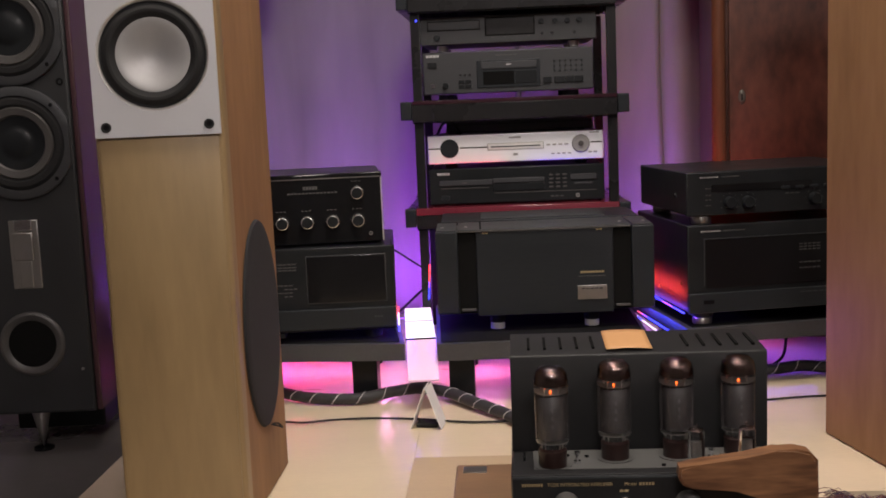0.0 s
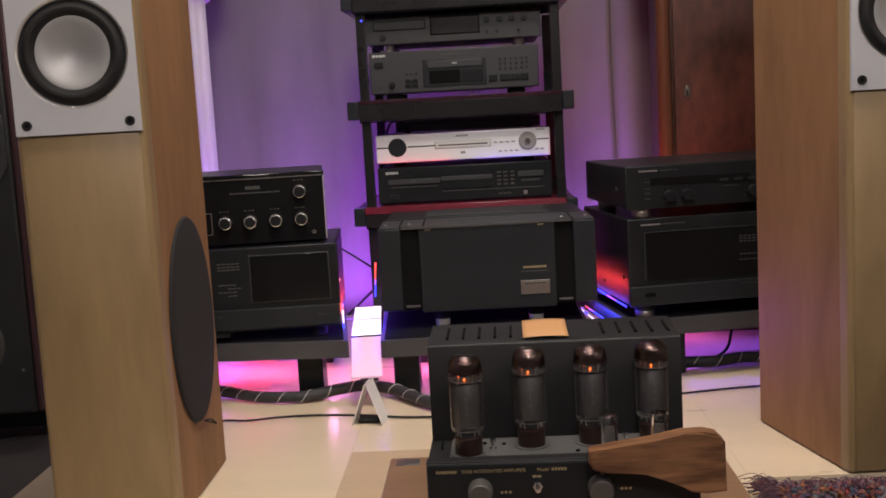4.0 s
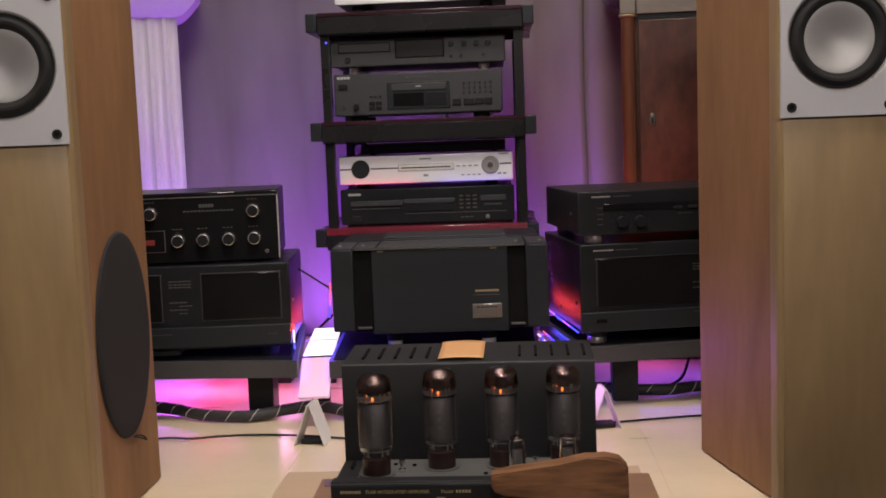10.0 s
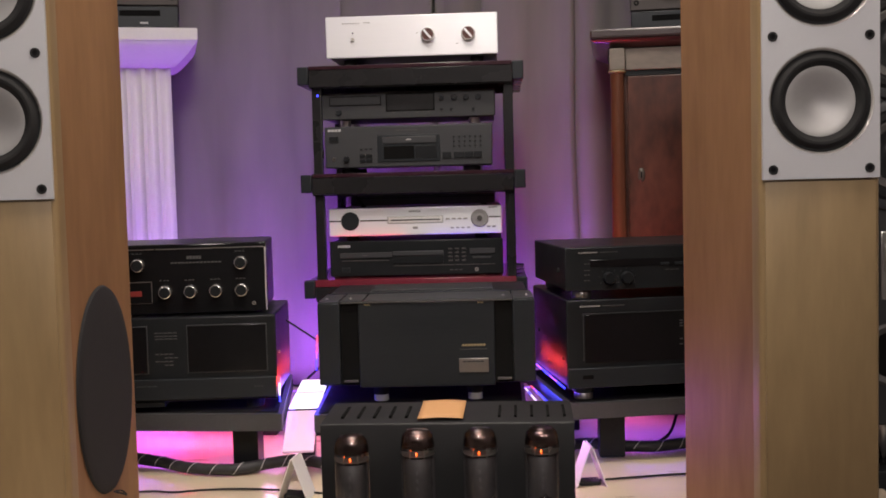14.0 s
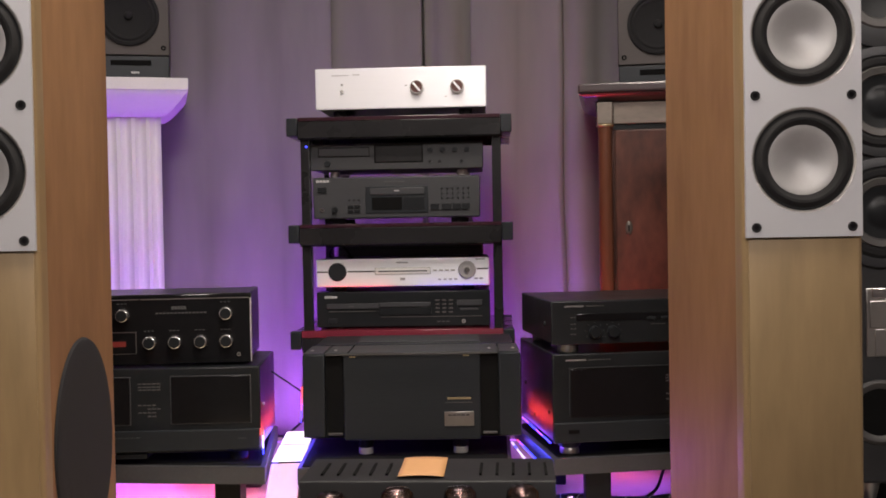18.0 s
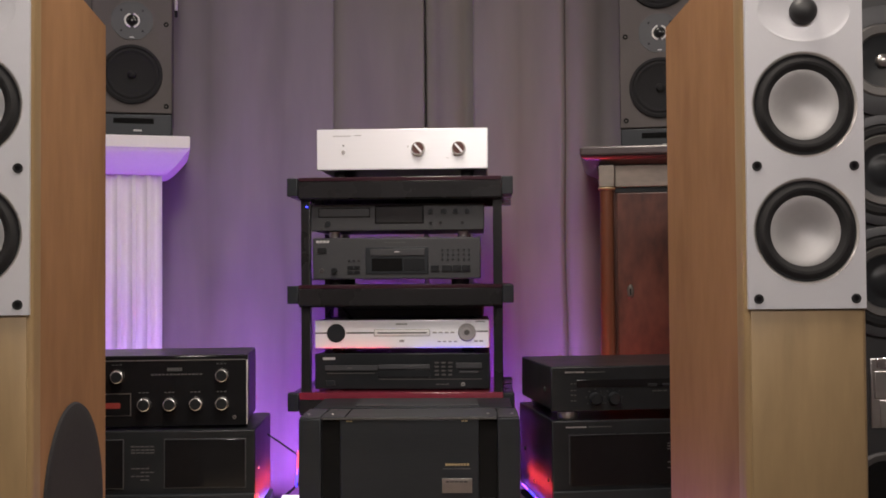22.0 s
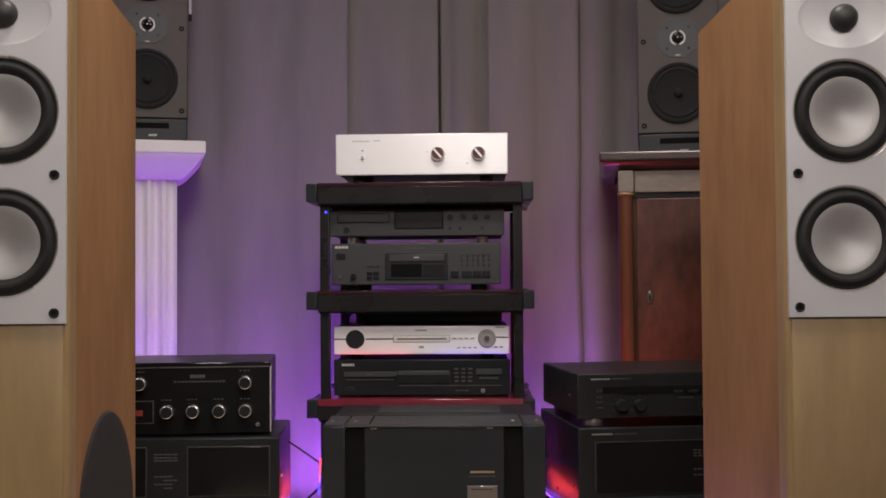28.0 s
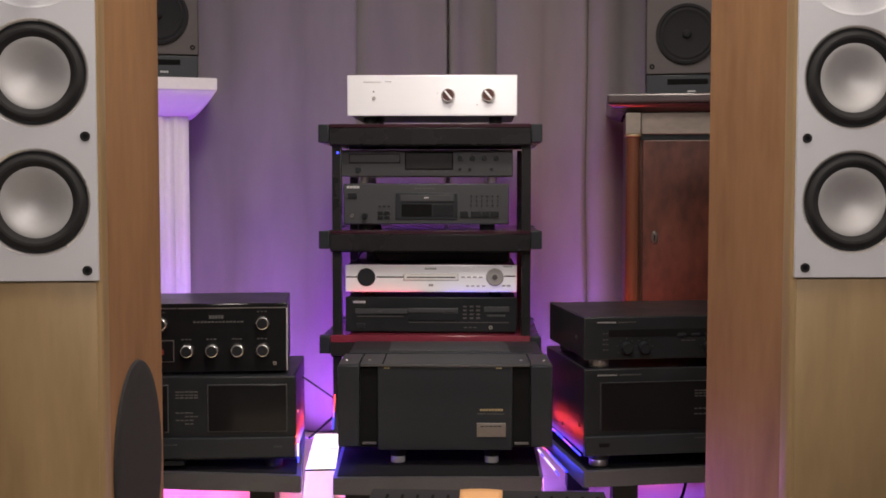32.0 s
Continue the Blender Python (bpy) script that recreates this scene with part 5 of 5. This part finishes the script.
def small_valve(parent, x, y, z, r, h):
    m = Matrix.Translation((x, y, z))
    s = lpart("small_valve", GLASS, parent, [(r * 0.9, 0), (r, h * 0.05), (r, h * 0.78), (r * 0.8, h * 0.88), (r * 0.25, h * 0.92), (r * 0.12, h), (0, h)], m, 28, "small clear glass valve")
    s.visible_shadow = False
    lpart("inner_plate", STEELFT, s, [(0, h * 0.2), (r * 0.45, h * 0.2), (r * 0.45, h * 0.58), (0, h * 0.58)], m, 12)
    lpart("getter_mirror", GETTER, s, [(r * 0.84, h * 0.84), (r * 0.74, h * 0.875), (r * 0.24, h * 0.91), (0, h * 0.915)], m, 24)
    return s


def valve_amplifier():
    e = thing("valve_amplifier", pose(0.140, -1.30, 0.0, 0, 0, -1.0), "black valve integrated amplifier with four glowing tubes", "amplifier")
    # chassis with sloping deck
    bpart("chassis", COVER, e, -0.180, 0.173, -0.112, 0.135, 0.050, 0.158, 0.004)
    bpart("deck_plate", DECK, e, -0.150, 0.166, -0.088, -0.004, 0.1585, 0.1605, 0.001, "bare metal tube deck")
    bpart("deck_lip", COVER, e, -0.180, 0.173, -0.114, -0.090, 0.1585, 0.164, 0.003)
    bm = bmesh.new()
    prof = [(0.0, 0.1585), (0.0, 0.2915), (0.001, 0.2932), (0.003, 0.2942), (0.128, 0.297), (0.135, 0.290), (0.135, 0.1585)]
    va = [bm.verts.new((-0.178, y, z)) for y, z in prof]
    vb = [bm.verts.new((0.170, y, z)) for y, z in prof]
    bm.faces.new(va)
    bm.faces.new(vb[::-1])
    for k in range(len(prof)):
        j = (k + 1) % len(prof)
        bm.faces.new((va[k], va[j], vb[j], vb[k]))
    cover = part("transformer_cover", bm, COVER, e, "charcoal transformer cover", smooth=40)
    for k in range(5):
        for x in (-0.152 + 0.0225 * k, 0.068 + 0.0225 * k):
            bm = bmesh.new()
            box(bm, x - 0.0019, x + 0.0019, 0.030, 0.098, 0.2945, 0.2977)
            part("vent_slot", bm, VOID, cover, smooth=0)
    bm = bmesh.new()
    rows = [[bm.verts.new((-0.045 + 0.0079 * i, 0.012 + 0.105 * j / 6, 0.2980 + 0.003 * (j / 6) ** 2 + 0.0016 * math.sin(math.pi * i / 8))) for i in range(9)] for j in range(7)]
    for p, q in zip(rows, rows[1:]):
        for i in range(8):
            bm.faces.new((p[i], p[i + 1], q[i + 1], q[i]))
    lab = part("paper_label", bm, ORANGE, cover, "orange paper label arching up off the cover", smooth=60)
    sol = lab.modifiers.new("thickness", "SOLIDIFY")
    sol.thickness = 0.0006
    for x, y in ((-0.1245, -0.068), (-0.040, -0.040), (0.043, -0.036), (0.125, -0.030)):
        valve(e, x, y, 0.161, 0.0225, 0.135)
        lpart("socket_ring", DECK, e, [(0.0185, 0.0), (0.0185, 0.0012), (0.0245, 0.0010), (0.0245, 0)], Matrix.Translation((x, y, 0.1606)), 32)
    for x, y in ((0.062, -0.076), (0.128, -0.072)):
        small_valve(e, x, y, 0.1606, 0.0112, 0.056)
    for x, y in ((-0.092, -0.060), (0.086, -0.050)):
        t = lpart("bias_post", CHROME, e, [(0, 0), (0.005, 0), (0.005, 0.004), (0.0025, 0.005), (0.0025, 0.011), (0.004, 0.012), (0.004, 0.016), (0, 0.016)], Matrix.Translation((x, y, 0.1606)), 16, "chrome bias post")
    for x, y in ((-0.078, -0.035), (-0.104, -0.030), (0.020, -0.075)):
        lpart("screw", BLACKG, e, [(0, 0.002), (0.003, 0.002), (0.003, 0)], Matrix.Translation((x, y, 0.1606)), 10)
    bm = bmesh.new()
    box(bm, -0.1635, -0.1605, -0.045, -0.020, 0.160, 0.164)
    part("deck_slot", bm, BLACKG, e, smooth=0)
    # front
    face = bpart("front_panel", BLACK, e, -0.179, 0.172, -0.121, -0.1125, 0.052, 0.163, 0.003)
    bars("brand_print", GOLD, face, -0.166, 0.153, -0.121, 0.027, 0.0036, 9, 0.0010)
    words("lettering", "TUBE INTEGRATED AMPLIFIER", 0.0062, GOLD, face, -0.134, -0.1212, 0.1510)
    words("lettering", "Model", 0.0062, GOLD, face, -0.036, -0.1212, 0.1510)
    bars("model_print", GOLD, face, -0.017, 0.153, -0.121, 0.020, 0.0036, 5, 0.0012)
    for x in (-0.110, 0.044):
        k = lpart("knob", DULL, e, [(0, 0.026), (0.0140, 0.026), (0.0155, 0.0245), (0.016, 0.0), (0, 0)], facing(x, -0.121, 0.128), 40, "brushed metal control knob")
        bars("knob_print", GOLD, face, x + 0.026, 0.124, -0.121, 0.016, 0.003, 3, 0.002)
    sw = lpart("switch_nut", CHROME, e, [(0.003, 0.004), (0.0065, 0.004), (0.007, 0.0)], facing(-0.036, -0.121, 0.131), 6)
    lpart("toggle", CHROME, sw, [(0, 0.018), (0.0035, 0.017), (0.002, 0.0)], facing(-0.036, -0.121, 0.131), 14)
    bars("switch_print", GOLD, face, -0.042, 0.144, -0.121, 0.012, 0.003, 2, 0.001)
    # carved walnut cheek at the right front, with a scooped lower edge
    out = [(0.030, 0.184), (0.060, 0.189), (0.112, 0.196), (0.130, 0.200), (0.148, 0.2040), (0.172, 0.2055), (0.189, 0.2015), (0.199, 0.191), (0.200, 0.128), (0.175, 0.125), (0.1555, 0.128), (0.144, 0.136), (0.124, 0.148), (0.100, 0.153), (0.046, 0.156), (0.034, 0.161), (0.029, 0.170)]
    bm = bmesh.new()
    a = [bm.verts.new((x, -0.150, z - 0.002)) for x, z in out]
    b = [bm.verts.new((x, -0.1225, z - 0.002)) for x, z in out]
    bm.faces.new(a)
    bm.faces.new(b[::-1])
    for k in range(len(out)):
        j = (k + 1) % len(out)
        bm.faces.new((a[k], b[k], b[j], a[j]))
    bmesh.ops.bevel(bm, geom=[x for x in bm.edges if abs(x.verts[0].co.y - x.verts[1].co.y) < 1e-6], offset=0.003, segments=2, affect="EDGES")
    part("wood_cheek", bm, WALNUT, e, "carved walnut cheek with strong grain", smooth=30)
    for x in (-0.15, 0.15):
        for y in (-0.12, 0.10):
            lpart("foot", RUBBER, e, [(0, 0.0245), (0.018, 0.0245), (0.020, 0.030), (0.020, 0.0495), (0, 0.0495)], Matrix.Translation((x, y, 0)), 20)
    return e


valve_amplifier()


# ---- cables ----
def braided(ctrl, r, label):
    e = thing("power_cable", pose(0, 0, 0), label, "cable", "braided power cables")
    pts = spline(ctrl, 10)
    bm = bmesh.new()
    tube(bm, pts, r, 14)
    part("sleeve", bm, CABLE, e, smooth=60)
    # pale tracer thread winding round the sleeve
    bm = bmesh.new()
    line, run = [], 0.0
    for k in range(len(pts) - 1):
        p, q = pts[k], pts[k + 1]
        d = (q - p).normalized()
        side = d.cross(Vector((0, 0, 1))).normalized()
        top = side.cross(d)
        steps = 6
        for j in range(steps):
            u = j / steps
            ang = (run + (q - p).length * u) * 6.283 / 0.052
            line.append(p.lerp(q, u) + (r + 0.0002) * (math.cos(ang) * side + math.sin(ang) * top))
        run += (q - p).length
    tube(bm, line, 0.0010, 5)
    part("tracer_thread", bm, INK, e, "pale tracer thread")
    return e


braided([(-0.80, -0.33, 0.014), (-0.66, -0.36, 0.014), (-0.561, -0.405, 0.015), (-0.470, -0.462, 0.014), (-0.367, -0.478, 0.014), (-0.296, -0.452, 0.020), (-0.235, -0.445, 0.024), (-0.168, -0.478, 0.022), (-0.113, -0.545, 0.018), (-0.03, -0.66, 0.016), (0.04, -0.85, 0.017), (0.06, -1.05, 0.04)], 0.0124, "thick black braided power cable with a pale tracer")
braided([(0.16, -0.62, 0.016), (0.28, -0.42, 0.016), (0.370, -0.310, 0.017), (0.430, -0.302, 0.016), (0.500, -0.328, 0.016), (0.560, -0.330, 0.016), (0.625, -0.310, 0.017), (0.708, -0.335, 0.017), (0.90, -0.31, 0.017)], 0.0124, "thick black braided power cable running past the platform")


def wire(ctrl, r, label):
    e = thing("thin_cable", pose(0, 0, 0), label, "cable", "thin cables")
    bm = bmesh.new()
    tube(bm, spline(ctrl, 10), r, 8)
    part("wire", bm, RUBBER, e)
    return e


wire([(-0.72, -0.66, 0.005), (-0.60, -0.625, 0.0055), (-0.509, -0.610, 0.0055), (-0.46, -0.618, 0.0055), (-0.40, -0.604, 0.0055), (-0.323, -0.594, 0.004), (-0.22, -0.610, 0.004), (-0.107, -0.640, 0.004), (0.05, -0.63, 0.004), (0.20, -0.60, 0.004)], 0.0024, "thin black cable lying across the pale panels")
wire([(0.30, -0.585, 0.004), (0.426, -0.552, 0.004), (0.52, -0.530, 0.004), (0.597, -0.517, 0.004), (0.75, -0.51, 0.004)], 0.0024, "thin black cable lying beside the platform")
wire([(-0.315, -0.205, 0.308), (-0.290, -0.20, 0.292), (-0.224, -0.20, 0.247), (-0.188, -0.20, 0.224)], 0.0022, "thin reddish cable between two amplifiers")
wire([(-0.335, 0.10, 0.081), (-0.306, 0.10, 0.106), (-0.275, 0.10, 0.134), (-0.238, 0.10, 0.165)], 0.0032, "thin black cable behind the platform")
wire([(0.42, -0.30, 0.008), (0.50, -0.34, 0.010), (0.58, -0.30, 0.03), (0.62, -0.2, 0.06)], 0.0035, "thin black cable looping under the platform")


# ---- folded white cards that hold the cable up ----
def tent_card(label, x, y, turn, h=0.082):
    e = thing("tent_card", pose(x, y, 0.0, 0, 0, turn), label, "card", "folded white cards")
    for s in (-1, 1):
        bm = bmesh.new()
        v = [(s * 0.030, -0.002, 0.0008), (s * 0.030, 0.060, 0.0008), (s * 0.0012, 0.060, h), (s * 0.0012, -0.002, h)]
        bm.faces.new([bm.verts.new(p) for p in v])
        ob = part("leaf", bm, WHITE, e, smooth=0)
        sol = ob.modifiers.new("thickness", "SOLIDIFY")
        sol.thickness = 0.0018
    bpart("cross_bar", RUBBER, e, -0.022, 0.022, 0.010, 0.045, 0.0008, 0.010, 0.003, "small dark block between the leaves")
    return e


tent_card("folded white card standing like a tent on the panel", -0.206, -0.672, -6)
tent_card("folded white card standing beside the platform's cable", 0.387, -0.600, 8)


# ---- woven rug with a fringe ----
rug = thing("woven_rug", pose(0, 0, 0), "multicoloured woven rug with a shaggy fringe", "rug")
bm = bmesh.new()
nx, ny = 60, 40
grid = [[bm.verts.new((0.47 + 1.2 * i / nx, -2.055 + 0.90 * j / ny, 0.008 + 0.005 * noise.noise((i * 1.7, j * 1.7, 0)))) for i in range(nx + 1)] for j in range(ny + 1)]
for j in range(ny):
    for i in range(nx):
        bm.faces.new((grid[j][i], grid[j][i + 1], grid[j + 1][i + 1], grid[j + 1][i]))
r = part("cloth", bm, RUG, rug)
sol = r.modifiers.new("thickness", "SOLIDIFY")
sol.thickness, sol.offset = 0.006, -1
rnd = random.Random(4)
bm = bmesh.new()
for k in range(12000):
    x, y = 0.475 + 1.19 * rnd.random(), -1.158 - 0.89 * rnd.random() ** 1.5
    h, s, t = rnd.uniform(0.006, 0.015), rnd.uniform(0.004, 0.008), rnd.uniform(0, 3.1)
    dx, dy = rnd.uniform(-0.006, 0.006), rnd.uniform(-0.006, 0.006)
    base = [bm.verts.new((x + s * math.cos(t + q * 2.094), y + s * math.sin(t + q * 2.094), 0.010)) for q in range(3)]
    mid = [bm.verts.new((x + dx * 0.6 + s * 0.9 * math.cos(t + 0.5 + q * 2.094), y + dy * 0.6 + s * 0.9 * math.sin(t + 0.5 + q * 2.094), 0.010 + h * 0.7)) for q in range(3)]
    tip = bm.verts.new((x + dx, y + dy, 0.010 + h))
    for q in range(3):
        p = (q + 1) % 3
        bm.faces.new((base[q], base[p], mid[p], mid[q]))
        bm.faces.new((mid[q], mid[p], tip))
tagged(part("tufted_surface", bm, TUFT, rug, "tufted pile in red, blue, orange and grey", smooth=0), kind="stuff")
bm = bmesh.new()
strands = [(0.455 + 0.8 * rnd.random(), -1.163 + rnd.uniform(-0.014, 0.006), 0) for _ in range(1500)] + [(0.478 + rnd.uniform(-0.006, 0.012), -1.6 + 0.5 * rnd.random(), 1) for _ in range(500)]
for x, y, side in strands:
    ln, a, lift = rnd.uniform(0.018, 0.048), rnd.uniform(-1.0, 1.0), rnd.uniform(0.1, 0.9)
    curl, ph = rnd.uniform(0.002, 0.006), rnd.uniform(0, 6.28)
    line = []
    for q in range(6):
        t = q / 5
        u, v = ln * t, a * ln * t * 0.8 + curl * math.sin(5 * t + ph) * t
        w = 0.012 + 0.014 * lift * math.sin(2.9 * t) + curl * math.sin(7 * t + ph) * t * 0.4
        line.append((x - u, y + v, max(0.002, w)) if side else (x + v, y + u, max(0.002, w)))
    tube(bm, line, rnd.uniform(0.0005, 0.0010), 3)
tagged(part("fringe", bm, FRINGE, rug, "loose shaggy mauve fringe"), kind="stuff")


# ---- light strips on the floor and along the platforms ----
def led_strip(label, ctrl, segs):
    e = thing("led_strip", pose(0, 0, 0), label, "light strip", "coloured light strips")
    pts = [Vector(p) for p in ctrl]
    n = len(segs)
    for k, material in enumerate(segs):
        a, b = pts[0].lerp(pts[1], k / n), pts[0].lerp(pts[1], (k + 0.94) / n)
        bm = bmesh.new()
        tube(bm, [a, b], 0.0016, 8)
        part("segment", bm, material, e)
    return e


led_strip("light strip glowing red and violet under a platform", ((-0.86, 0.045, 0.006), (-0.36, 0.045, 0.006)), [LEDRED, LEDVIO, LEDRED, LEDVIO, LEDRED])
led_strip("short light strip glowing white and blue on an amplifier's corner", ((-0.2735, -0.4345, 0.206), (-0.2735, -0.4345, 0.150)), [LEDRED, LEDWHITE, LEDWHITE, LEDBLUE])
led_strip("light strip glowing white beside the centre platform", ((0.2665, -0.16, 0.118), (0.3000, -0.40, 0.118)), [LEDWHITE, LEDBLUE, LEDWHITE, LEDWHITE, LEDWHITE, LEDBLUE])
led_strip("light strip glowing red and blue beside a platform edge", ((0.2800, -0.14, 0.120), (0.3200, -0.38, 0.120)), [LEDRED, LEDVIO, LEDBLUE, LEDBLUE, LEDBLUE, LEDBLUE])
led_strip("thin light strip glowing blue along an amplifier's lower edge", ((0.2950, -0.10, 0.1660), (0.3470, -0.415, 0.1660)), [LEDVIO, LEDBLUE, LEDVIO, LEDBLUE])
led_strip("short light strip glowing red and blue beside the large amplifier", ((-0.2100, -0.30, 0.275), (-0.2150, -0.30, 0.195)), [LEDRED, LEDRED, LEDRED, LEDVIO, LEDBLUE, LEDBLUE])
# glowing white boards bridging the gap between two platforms
glowing = thing("light_panel", pose(-0.247, -0.215, 0.0, 0, 0, 5.3), "glowing white acrylic boards between two platforms", "light panel")
for y0, y1 in ((0.0025, 0.165), (-0.190, -0.0025)):
    bpart("board", PANELGLOW, glowing, -0.033, 0.033, y0, y1, 0.120, 0.128, 0.002, "glowing white board")
for y in (0.0, -0.1925):
    bpart("seam", GREYBLK, glowing, -0.033, 0.033, y - 0.0020, y + 0.0020, 0.121, 0.1284)
bm = bmesh.new()
box(bm, -0.033, 0.033, -0.150, 0.0, -0.006, 0.0, 0.002)
bm.transform(Matrix.Translation((0.0, -0.195, 0.126)) @ Matrix.Rotation(radians(22), 4, "X"))
part("ramp_board", bm, RAMPGLOW, glowing, "white board sloping to the floor")
for y in (-0.13, 0.12):
    bpart("support", BLACK, glowing, -0.02, 0.02, y - 0.02, y + 0.02, -0.0015, 0.1195, 0.002)
led_strip("light strip glowing violet behind the rack", ((-0.45, 0.42, 0.008), (0.55, 0.42, 0.008)), [LEDVIO, LEDVIO, LEDRED, LEDVIO, LEDVIO])
# housings added round the unseen ceiling lamps
for x, y, w, h in ((p, q, u + 0.02, v + 0.02) for p, q, u, v in CEILING_LAMPS):
    lamp = thing("unseen_ceiling_lamp", pose(x, y, 2.46), "unseen ceiling lamp housing added round an area light", "lamp", "ceiling lamps")
    for x0, x1, y0, y1 in ((-w / 2 - 0.03, -w / 2, -h / 2, h / 2), (w / 2, w / 2 + 0.03, -h / 2, h / 2), (-w / 2 - 0.03, w / 2 + 0.03, -h / 2 - 0.03, -h / 2), (-w / 2 - 0.03, w / 2 + 0.03, h / 2, h / 2 + 0.03)):
        bpart("frame", WHITE, lamp, x0, x1, y0, y1, -0.03, 0.038, 0.002)
    bpart("backing", WHITE, lamp, -w / 2, w / 2, -h / 2, h / 2, 0.02, 0.038)
